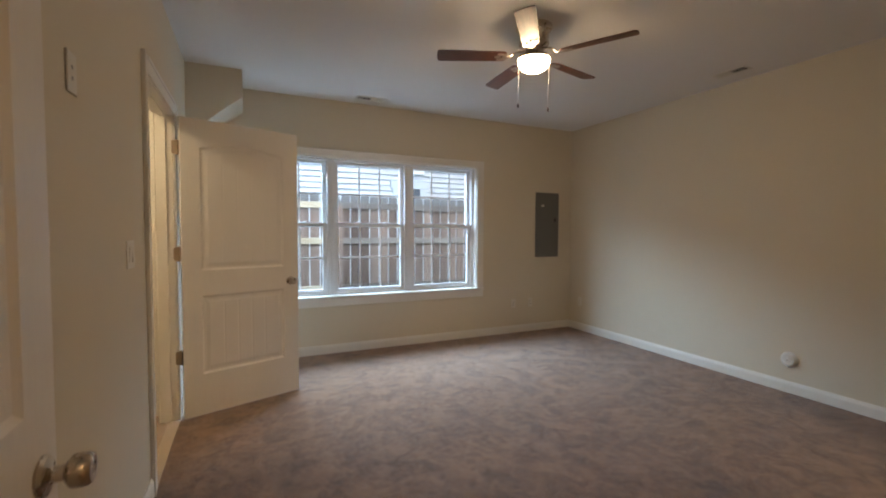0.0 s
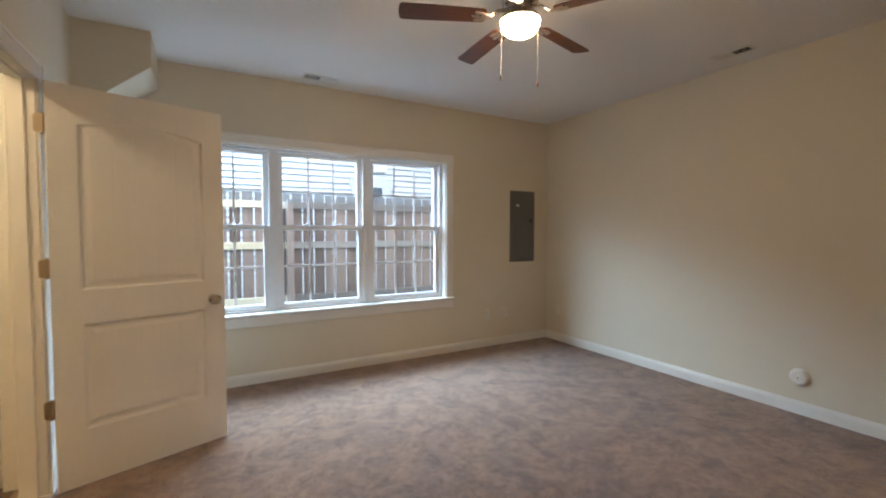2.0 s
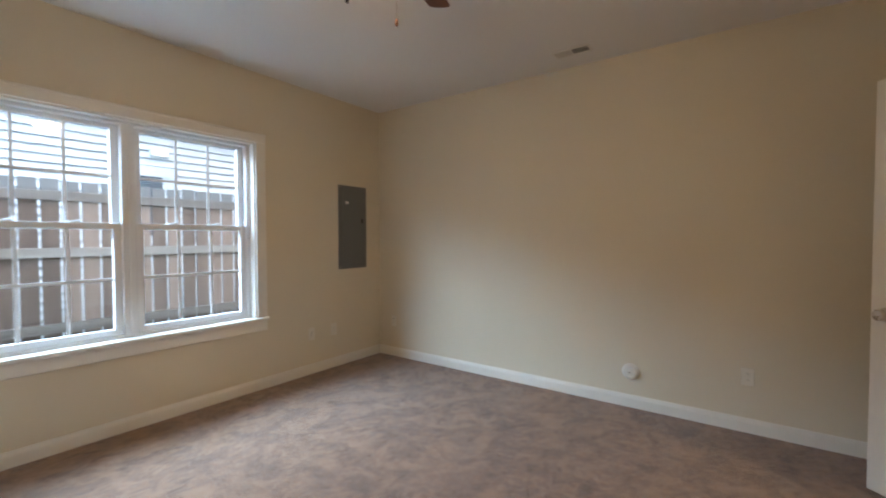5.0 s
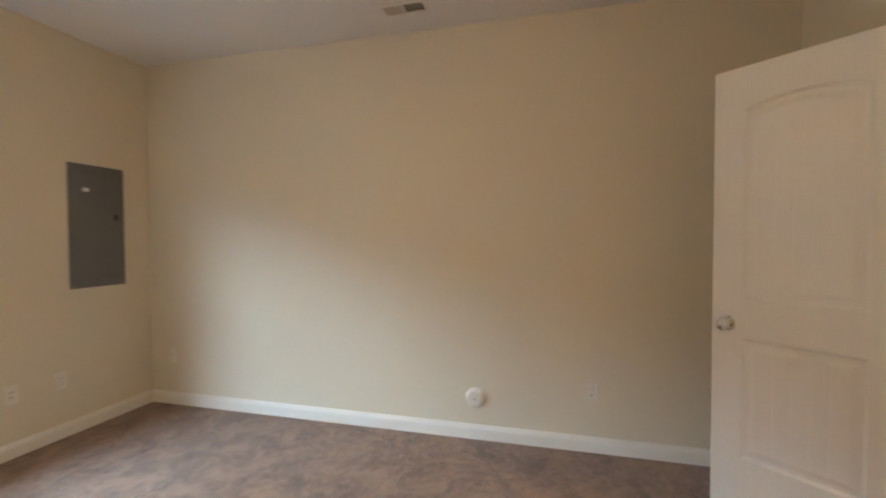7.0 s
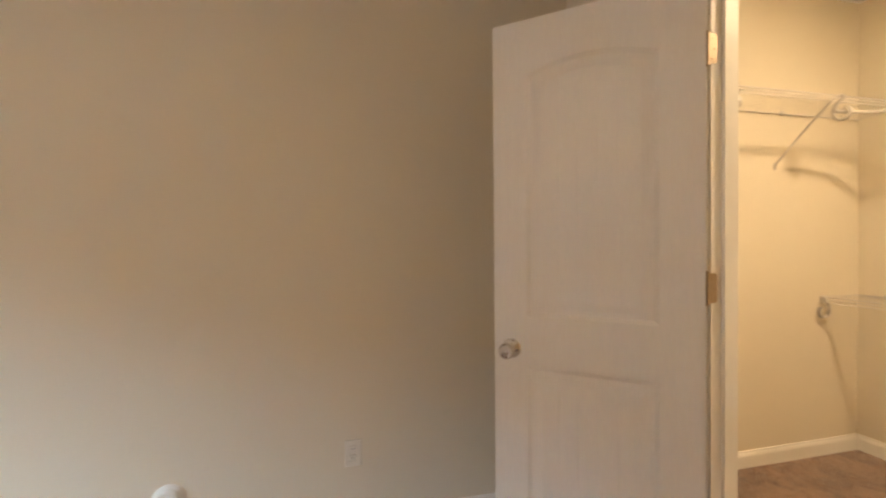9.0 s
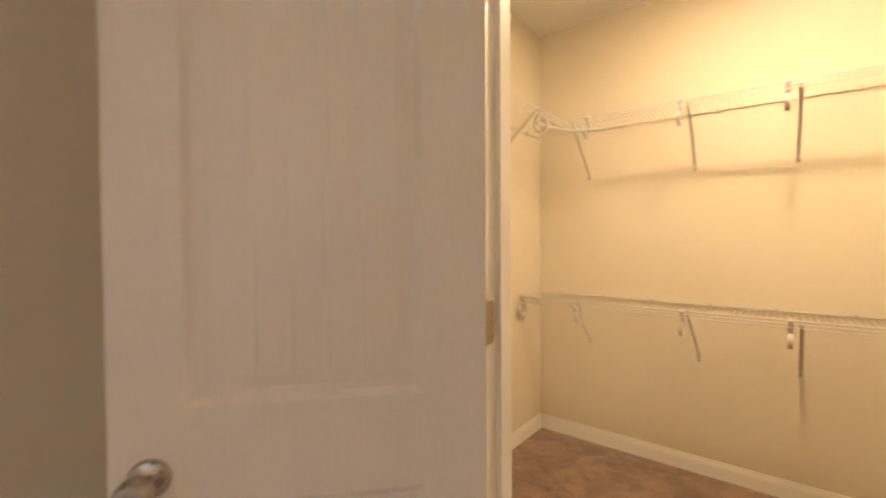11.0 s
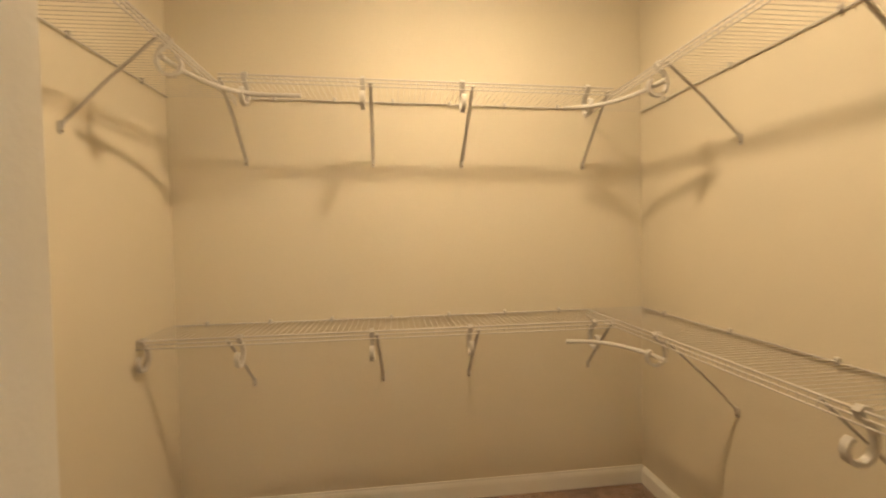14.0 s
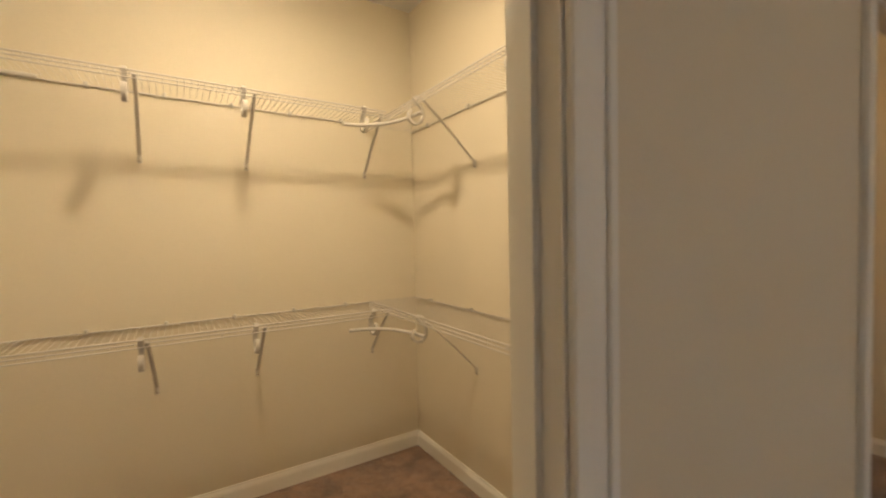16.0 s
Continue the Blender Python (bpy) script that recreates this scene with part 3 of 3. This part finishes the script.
window("window_1", 0.042, 0.74, WX0 + 0.012, 0.822)
window("window_2", 0.905, 1.6, 0.822, 1.685)
window("window_3", 1.77, 2.457, 1.685, WX1 - 0.012)

# ---- bedroom fittings ----
ep = thing("electrical_panel", "grey steel electrical panel cover set in the wall", "electrical panel", pose(3.605, YN, 1.382))
part("cover", boxes((-0.188, 0.188, -0.009, 0.0, -0.42, 0.42), bevel=0.003), PANEL, ep)
part("panel_door", boxes((-0.135, 0.15, -0.0145, -0.0095, -0.36, 0.36), bevel=0.0025), PANEL, ep, "grey steel hinged door")
part("latch", boxes((0.105, 0.135, -0.02, -0.0142, 0.045, 0.09), bevel=0.003), DARK, ep, "black slide latch")
part("rating_label", boxes((-0.1, -0.06, -0.0152, -0.0144, 0.235, 0.262)), PLASTIC, ep, "small pale sticker", smooth=False)
for sx, sz in ((-0.17, 0.4), (0.172, 0.4), (-0.17, -0.4), (0.172, -0.4)):
    bm = bmesh.new()
    lathe(bm, [(0.0, 0.003), (0.004, 0.003), (0.0055, 0.0)], 10)
    part("screw", bm, NICKEL, ep, "", pose(sx, -0.009, sz, 90))


def wall_plate(name, label, category, m, kind_of):
    """A plastic cover plate, local y out of the wall."""
    p = thing(name, label, category, m)
    hw = 0.057 if kind_of == "switch" else 0.036
    part("plate", boxes((-hw, hw, 0.0, 0.006, -0.058, 0.058), bevel=0.003), PLATE, p)
    if kind_of == "outlet":
        for z in (-0.02, 0.02):
            r = part("receptacle", boxes((-0.017, 0.017, 0.005, 0.0085, z - 0.014, z + 0.014), bevel=0.003), PLATE, p)
            for x in (-0.006, 0.006):
                part("slot", boxes((x - 0.0012, x + 0.0012, 0.0082, 0.0088, z - 0.004, z + 0.005)), DARK, r, smooth=False)
    elif kind_of == "switch":
        for x in (-0.023, 0.023):
            part("rocker", boxes((-0.0165, 0.0165, 0.0, 0.006, -0.033, 0.033), bevel=0.002), PLATE, p, "", pose(x, 0.004, 0, 4 if x < 0 else -4))
    else:
        for z in (-0.014, 0.016):
            part("port", boxes((-0.006, 0.006, 0.005, 0.0068, z - 0.006, z + 0.006), bevel=0.001), mat("grey_port", (0.34, 0.33, 0.31), 0.5), p, "small grey port")
    return p


wall_plate("wall_outlet", "white duplex outlet above the baseboard", "outlet", pose(XR, 1.28, 0.367, 0, 0, 90), "outlet")
wall_plate("wall_outlet", "white duplex outlet near the corner", "outlet", pose(XR, 4.387, 0.378, 0, 0, 90), "outlet")
wall_plate("wall_outlet", "white duplex outlet below the electrical panel", "outlet", pose(3.35, YN, 0.376, 0, 0, 180), "outlet")
wall_plate("cable_plate", "white cable plate beside the outlet", "wall plate", pose(3.09, YN, 0.376, 0, 0, 180), "port")
wall_plate("light_switch", "white double rocker light switch beside the doorway", "light switch", pose(XL, 2.2, 1.195, 0, 0, -90), "switch")
wall_plate("cable_plate", "white high wall plate with two small ports", "wall plate", pose(XL, 1.6, 1.73, 0, 0, -90), "port")

cap = thing("round_wall_cap", "round white plastic cap low on the wall", "wall cap", pose(XR, 1.992, 0.27, 0, 0, 0) @ pose(0, 0, 0, 0, -90, 0))
bm = bmesh.new()
lathe(bm, [(0.0, 0.0), (0.062, 0.0), (0.063, 0.006), (0.058, 0.012), (0.052, 0.016), (0.05, 0.03), (0.046, 0.036), (0.03, 0.038), (0.028, 0.034), (0.014, 0.034), (0.013, 0.038), (0.0, 0.038)], 36)
part("flange", bm, PLASTIC, cap)
bm = bmesh.new()
lathe(bm, [(0.0, 0.0405), (0.005, 0.0405), (0.006, 0.0375)], 12)
part("screw", bm, NICKEL, cap, "small metal screw")


def ceiling_vent(cx, cy, sx, sy, lengthways, tip):
    """A two-way stamped register in the ceiling; the louvres of each half lean opposite ways."""
    v = thing("ceiling_vent", "white two-way steel ceiling register", "ceiling vent", pose(cx, cy, H), group="ceiling registers")
    bm = bmesh.new()
    for r in ((-sx / 2, sx / 2, -sy / 2, -sy / 2 + 0.018), (-sx / 2, sx / 2, sy / 2 - 0.018, sy / 2), (-sx / 2, -sx / 2 + 0.018, -sy / 2 + 0.018, sy / 2 - 0.018), (sx / 2 - 0.018, sx / 2, -sy / 2 + 0.018, sy / 2 - 0.018)):
        box(bm, *r, -0.007, -0.0002, 0.002)
    part("frame", bm, PLASTIC, v, smooth=False)
    # no hole is cut: a dark sheet paints the duct's shade behind the louvres
    part("backing", boxes((-sx / 2 + 0.019, sx / 2 - 0.019, -sy / 2 + 0.019, sy / 2 - 0.019, -0.0009, -0.0003)), DARK, v, "dark sheet standing in for the shaded duct", smooth=False)
    long, short = (sx, sy) if lengthways else (sy, sx)
    n = 16
    span = long - 0.04
    lou = finish("louvre", box(bmesh.new(), -0.0075, 0.0075, -short / 2 + 0.019, short / 2 - 0.019, -0.0006, 0.0006), False)
    for k in range(n):
        p = -span / 2 + span * (k + 0.5) / n
        lean = 40 * tip if p < 0 else -40 * tip
        part("louvre", lou, PLASTIC, v, "", (pose(p, 0, -0.0062, 0, lean, 0) if lengthways else pose(0, 0, 0, 0, 0, 90) @ pose(p, 0, -0.0062, 0, lean, 0)))
    bar = (-0.006, 0.006, -short / 2 + 0.019, short / 2 - 0.019) if lengthways else (-short / 2 + 0.019, short / 2 - 0.019, -0.006, 0.006)
    part("divider", boxes((*bar, -0.0068, -0.001)), PLASTIC, v, smooth=False)


ceiling_vent(1.185, 4.385, 0.305, 0.13, True, -1)
ceiling_vent(3.715, 2.36, 0.12, 0.27, False, -1)

# ceiling fan
FX, FY = 1.755, 2.43
fan = thing("ceiling_fan", "five-blade ceiling fan with walnut blades and a lit glass bowl", "ceiling fan", pose(FX, FY, H))
bm = bmesh.new()
lathe(bm, [(0.0, 0.0), (0.118, 0.0), (0.12, -0.01), (0.112, -0.022), (0.1, -0.028), (0.094, -0.036), (0.094, -0.1), (0.098, -0.106), (0.096, -0.118), (0.08, -0.134), (0.05, -0.14), (0.0, -0.14)], 36)
part("motor_housing", bm, NICKEL, fan, "brushed nickel motor housing")
bm = bmesh.new()
lathe(bm, [(0.0, -0.135), (0.055, -0.14), (0.052, -0.158), (0.06, -0.17), (0.085, -0.186), (0.106, -0.197), (0.112, -0.205), (0.11, -0.215), (0.0, -0.215)], 36)
part("light_fitter", bm, NICKEL, fan, "brushed nickel light fitter")
bm = bmesh.new()
lathe(bm, [(0.102, -0.2155), (0.101, -0.23), (0.093, -0.252), (0.076, -0.27), (0.052, -0.282), (0.025, -0.289), (0.0, -0.291)], 36)
part("glass_bowl", bm, GLOBE, fan, "lit frosted glass bowl")
blade_bm = bmesh.new()
outline = []
for k in range(9):
    a = radians(-90 + 22.5 * k)
    outline.append((0.615 + 0.025 * math.cos(a) ** 0.5 if k not in (0, 8) else 0.615, 0.058 * math.sin(a)))
outline = [(0.2, -0.048), (0.3, -0.052), (0.45, -0.056)] + outline + [(0.45, 0.056), (0.3, 0.052), (0.2, 0.048), (0.185, 0.035), (0.18, 0.0), (0.185, -0.035)]
lo, hi = ([blade_bm.verts.new((x, y, z)) for x, y in outline] for z in (-0.003, 0.003))
blade_bm.faces.new(lo[::-1])
blade_bm.faces.new(hi)
for k in range(len(outline)):
    blade_bm.faces.new((lo[k], lo[(k + 1) % len(outline)], hi[(k + 1) % len(outline)], hi[k]))
BL = finish("blade", blade_bm, False)
iron_bm = bmesh.new()
tube(iron_bm, [(0.06, 0, 0.044), (0.12, 0, 0.03), (0.16, 0, -0.004), (0.2, 0, -0.007)], 0.016, 10, 0.35)
for s in (-1, 1):
    tube(iron_bm, [(0.17, 0, -0.006), (0.205, s * 0.022, -0.007), (0.245, s * 0.03, -0.007)], 0.01, 8, 0.4)
tube(iron_bm, [(0.19, 0, -0.007), (0.26, 0, -0.007)], 0.01, 8, 0.4)
IRON = finish("blade_iron", iron_bm, True)
for k in range(5):
    turn = pose(0, 0, -0.19, 0, 0, 13 + 72 * k)
    b = part("blade", BL, BLADE, fan, "dark walnut blade", turn @ pose(0, 0, 0, 11, 0, 0))
    part("blade_iron", IRON, NICKEL, b, "brushed nickel blade iron")
for k, (a, ln) in enumerate(((168, 0.3), (-12, 0.31))):
    cx, cy = 0.108 * math.cos(radians(a)), 0.108 * math.sin(radians(a))
    bm = bmesh.new()
    n = int(ln / 0.007)
    tube(bm, [(cx, cy, -0.2), (cx, cy, -0.2 - ln)], 0.0009, 5)
    for q in range(n):
        lathe(bm, [(0.0, 0.0022), (0.0021, 0.0), (0.0, -0.0022)], 6, pose(cx, cy, -0.203 - q * 0.007))
    ch = part("pull_chain", bm, NICKEL, fan, "beaded metal pull chain")
    bm = bmesh.new()
    lathe(bm, [(0.0, 0.0), (0.004, -0.002), (0.006, -0.014), (0.0065, -0.024), (0.003, -0.03), (0.0, -0.031)], 12)
    part("fob", bm, DARK if k == 0 else BLADE, ch, "small turned fob", pose(cx, cy, -0.2 - ln))

# ---- closet: wire shelving ----
wire_me = {}


def wire_shelf(name, m, length, depth, label, braces, hooks, clips=5):
    """A ventilated wire shelf. Local x along the wall, y out from the wall, z = 0 at the deck."""
    s = thing(name, label, "wire shelf", m, group="closet wire shelves")
    r = 0.0032
    for nm, y, z, rr in (("back_rod", 0.008, -0.004, 0.0035), ("front_rod", depth, -0.003, 0.0036), ("lip_rod", depth + 0.002, -0.018, 0.0028), ("lower_lip_rod", depth + 0.003, -0.034, 0.0028)):
        part(nm, tube(bmesh.new(), [(0, y, z), (length, y, z)], rr, 8), SHELF_ROD, s)
    if depth not in wire_me:
        wire_me[depth] = finish("wire", tube(bmesh.new(), [(0, 0.004, 0), (0, depth - 0.003, 0), (0, depth + 0.002, -0.004), (0, depth + 0.005, -0.034)], 0.0011, 5), True)
    n = int(length / 0.0254)
    for k in range(n + 1):
        part("wire", wire_me[depth], WIRE, s, "", pose(0.004 + k * (length - 0.008) / n, 0, 0))
    for brace in braces:
        xt, x, up = brace if isinstance(brace, tuple) else (brace, brace, 0.0)
        bm = tube(bmesh.new(), [(xt, depth - 0.004, -0.012), ((x + xt) / 2, depth * 0.5, -0.147 + up / 2), (x, 0.012, up - 0.29)], 0.0075, 8, 0.55)
        tube(bm, [(x, 0.012, up - 0.285), (x, 0.004, up - 0.31)], 0.008, 8, 0.5)
        br = part("brace", bm, BRACE, s, "white diagonal shelf brace")
        part("brace_foot", boxes((x - 0.009, x + 0.009, 0.0, 0.008, up - 0.325, up - 0.285), bevel=0.003), BRACE, br, "screwed wall foot")
        bm = bmesh.new()
        lathe(bm, [(0.0, 0.004), (0.004, 0.003), (0.0055, 0.0)], 10)
        part("screw", bm, NICKEL, br, "", pose(x, 0.008, up - 0.314, -90))
    for x in hooks:
        bm = strap(bmesh.new(), [(-0.02, -0.002), (0.0, 0.004), (0.008, -0.003), (-0.004, -0.022), (-0.026, -0.038), (-0.037, -0.06), (-0.038, -0.085), (-0.028, -0.108),
                                 (-0.008, -0.121), (0.014, -0.12), (0.032, -0.107), (0.038, -0.088), (0.033, -0.07), (0.022, -0.062)], 0.018, 0.0105)
        part("rod_hook", bm, BRACE, s, "white plastic rod hook", pose(x, depth, 0, 0, 0, 90))
    for k in range(clips):
        x = length * (k + 0.5) / clips
        part("wall_clip", boxes((x - 0.007, x + 0.007, 0.0, 0.016, -0.012, 0.012), bevel=0.003), WIRE, s, "white wall clip")
    return s


UZ, LZ, SD = 1.98, 0.942, 0.305
# back wall: local x runs towards the west when turned by 180 degrees, so y points into the closet
# the upper back shelf hangs a little out of level
wire_shelf("wire_shelf", pose(2.02, EY0, UZ - 0.006, 0, -0.8, 0), 1.66, SD, "white upper wire shelf along the closet back wall", [(0.02, 0.002, 0.012), (0.63, 0.63, 0.01), (1.06, 1.067, 0.01), (1.655, 1.655, 0.008)], [0.12, 0.675, 1.093, 1.56], 6)
wire_shelf("wire_shelf", pose(2.02, EY0, LZ), EX1 - 2.022, SD, "white lower wire shelf along the closet back wall", [(0.01, -0.014, 0.016), (0.62, 0.617, 0.004), (1.06, 1.045, 0.004), (1.66, 1.652, 0.018)], [0.1, 0.66, 1.08, 1.61, 1.975], 7)
SL = 1.6
wire_shelf("wire_shelf", pose(EX1, EY0 + 0.004, UZ + 0.015, 0, 0, 90), SL, SD, "white upper wire shelf on the closet side wall", [0.645, 1.22], [0.6, 1.28], 4)
wire_shelf("wire_shelf", pose(EX0, EY0 + 0.004 + SL, UZ - 0.018, 0, 0, -90), SL, SD, "white upper wire shelf turning the closet corner", [(SL - 0.645, SL - 0.645, 0.014), SL - 1.22], [SL - 0.6, SL - 1.28], 4)
wire_shelf("wire_shelf", pose(EX0, EY0 + 0.004 + SL, LZ, 0, 0, -90), SL, SD, "white lower wire shelf turning the closet corner", [SL - 0.63, SL - 1.21], [SL - 0.585, SL - 1.3], 4)


def corner_rod(z, x0, xh, yh, sgn):
    """A short hanging rod that bends round a corner, from x0 along the back shelf to the side shelf at (xh, yh)."""
    y0 = EY0 + SD + 0.003
    pts = [(x0, y0, z)]
    straight = xh + sgn * 0.24
    pts.append((straight * 0.5 + x0 * 0.5, y0, z))
    for k in range(11):
        q = k / 10
        a = (1 - q) ** 2
        c, e = 2 * q * (1 - q), q * q
        pts.append((a * straight + c * (xh + sgn * 0.01) + e * xh, a * y0 + c * (y0 + 0.01) + e * yh, z))
    bm = tube(bmesh.new(), pts, 0.0088, 12)
    solid("hanging_rod", bm, BRACE, "white curved closet rod resting in hooks", "closet rod", group="corner closet rods")


corner_rod(UZ - 0.1, 2.25, EX0 + SD + 0.002, EY0 + 0.66, 1)
corner_rod(UZ - 0.068, 3.36, EX1 - SD - 0.002, EY0 + 0.66, -1)
corner_rod(LZ - 0.086, 2.235, EX0 + SD + 0.002, EY0 + 0.65, 1)


def disc_lamp(name, x, y, z, label, material, r):
    g = thing(name, label, "ceiling light", pose(x, y, z))
    bm = bmesh.new()
    lathe(bm, [(0.0, 0.0), (r + 0.022, 0.0), (r + 0.023, -0.01), (r + 0.012, -0.022), (r, -0.024), (r, -0.02), (0.0, -0.02)], 32)
    part("rim", bm, PLASTIC, g, "white rim")
    bm = bmesh.new()
    lathe(bm, [(r - 0.001, -0.0235), (r * 0.97, -0.036), (r * 0.86, -0.047), (r * 0.6, -0.054), (0.0, -0.056)], 32)
    part("diffuser", bm, material, g, "lit frosted diffuser")


def globe_lamp(name, x, y, z, label, material, r):
    g = thing(name, label, "ceiling light", pose(x, y, z))
    bm = bmesh.new()
    lathe(bm, [(0.0, 0.0), (0.07, 0.0), (0.072, -0.012), (0.06, -0.026), (0.042, -0.03), (0.0, -0.03)], 28)
    part("base", bm, NICKEL, g, "round metal base")
    bm = bmesh.new()
    lathe(bm, [(0.04, -0.031)] + [(r * math.sin(a), -0.03 - r * 0.85 - r * math.cos(a)) for a in (radians(150 - 15 * k) for k in range(11))], 24)
    part("globe", bm, material, g, "lit frosted glass globe")


disc_lamp("closet_light", 2.72, -0.78, HC, "small lit disc light on the closet ceiling", GLOBE_C, 0.08)
globe_lamp("hall_light", 0.45, -1.3, H, "small lit globe light on the hall ceiling", GLOBE_H, 0.075)
globe_lamp("lobby_light", -1.35, 2.5, H, "small lit globe light on the lobby ceiling", GLOBE_B, 0.07)

# ---- lobby floor ----
fl = solid("lobby_floor", boxes((QX, XL - 0.02, QY0, QY1 + T, -0.12, -0.009)), PLANKF, "brown wood-look plank floor", "floor", **struct)
for k in range(13):
    y = QY0 - (0.47 * k) % 1.1
    while y < QY1:
        y0, y1 = max(y, QY0 + 0.002), min(y + 1.2, QY1 + T)
        if y1 - y0 > 0.03:
            part("plank", boxes((-0.0735, 0.0735, y0, y1 - 0.002, 0, 0.007), bevel=0.0012), PLANKF, fl, "", pose(XL - 0.095 - 0.149 * k, 0, -0.009), smooth=False)
        y += 1.202
solid("threshold", boxes((XL - 0.06, XL + 0.012, LY0, LY1, -0.004, 0.006), bevel=0.002), mat("pale_threshold", (0.42, 0.34, 0.26), 0.5), "pale metal carpet threshold strip", "threshold", smooth=False, **struct)

# ---- outside: ground, fence, neighbouring house ----
bm = bmesh.new()
vs = [bm.verts.new(p) for p in ((-2500, YN + 0.165, -0.16), (2500, YN + 0.165, -0.16), (2500, 3000, -0.16), (-2500, 3000, -0.16))]
bm.faces.new(vs)
solid("ground", bm, GROUND, "grass and soil outside the window", "ground", **struct)

FYY = 6.55
fence = thing("fence", "weathered wooden board fence outside the window", "fence", pose(0, FYY, -0.16))
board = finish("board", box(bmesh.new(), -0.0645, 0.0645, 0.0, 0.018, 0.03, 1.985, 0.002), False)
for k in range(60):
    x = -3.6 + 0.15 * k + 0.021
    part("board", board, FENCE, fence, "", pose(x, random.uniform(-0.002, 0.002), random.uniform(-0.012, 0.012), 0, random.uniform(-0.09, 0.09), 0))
for z in (0.59, 1.3, 1.83):
    for x0 in (-3.7, -1.12, 1.3, 3.72):
        part("rail", boxes((x0, x0 + 2.4, -0.04, -0.003, z - 0.045, z + 0.045), bevel=0.003), RAIL if x0 > 0 else NEW_RAIL, fence, "" if x0 > 0 else "pale new wooden rail", smooth=False)
for x in (-3.7, -1.15, 1.27, 3.69):
    part("post", boxes((x - 0.04, x + 0.04, -0.125, -0.041, -0.02, 1.9), bevel=0.004), FENCE, fence, smooth=False)

HY = 8.0
house = thing("neighbouring_house", "white lap-sided neighbouring house behind the fence", "house", pose(0, HY, -0.16))
part("wall", boxes((-9, 11, 0.03, 0.25, 0, 3.4)), SIDING, house, smooth=False)
lap = bmesh.new()
vs = [lap.verts.new(p) for x in (-9, 11) for p in ((x, 0.028, 0.012), (x, -0.012, 0.012), (x, -0.014, 0.021), (x, 0.012, 0.104), (x, 0.028, 0.104))]
for q in ((0, 1, 6, 5), (1, 2, 7, 6), (2, 3, 8, 7), (3, 4, 9, 8), (4, 0, 5, 9), (0, 4, 3, 2, 1), (5, 6, 7, 8, 9)):
    lap.faces.new([vs[i] for i in q])
LAP = finish("siding_board", lap, False)
for k in range(32):
    part("siding_board", LAP, SIDING, house, "", pose(0, 0, 0.05 + 0.103 * k))
hw = part("window", boxes((2.58, 3.3, -0.03, 0.012, 1.35, 1.47), (2.58, 2.7, -0.03, 0.012, 1.47, 2.28), (3.15, 3.3, -0.03, 0.012, 1.47, 2.28), (2.54, 3.34, -0.036, 0.012, 2.28, 2.42), bevel=0.003), SIDING, house, "white trimmed low window", smooth=False)
part("glass", boxes((2.7, 3.15, -0.02, 0.004, 1.47, 2.28)), DUSK_GLASS, hw, "dark window glass", smooth=False)
part("wall_vent", boxes((3.0, 3.22, -0.07, 0.0, 2.56, 2.68), bevel=0.01), VINYL, house, "white dryer vent hood", smooth=False)
bm = bmesh.new()
ra = [(-0.4, 3.32), (-0.4, 3.42), (4.0, 5.4), (8.4, 3.42), (8.4, 3.32), (4.0, 5.25)]
ea, eb = ([bm.verts.new((x, y, z)) for y, z in ra] for x in (-9.4, 11.4))
for k in range(6):
    bm.faces.new((ea[k], ea[(k + 1) % 6], eb[(k + 1) % 6], eb[k]))
bm.faces.new(ea)
bm.faces.new(eb[::-1])
part("roof", bm, ROOFING, house, "grey shingle roof", smooth=False)
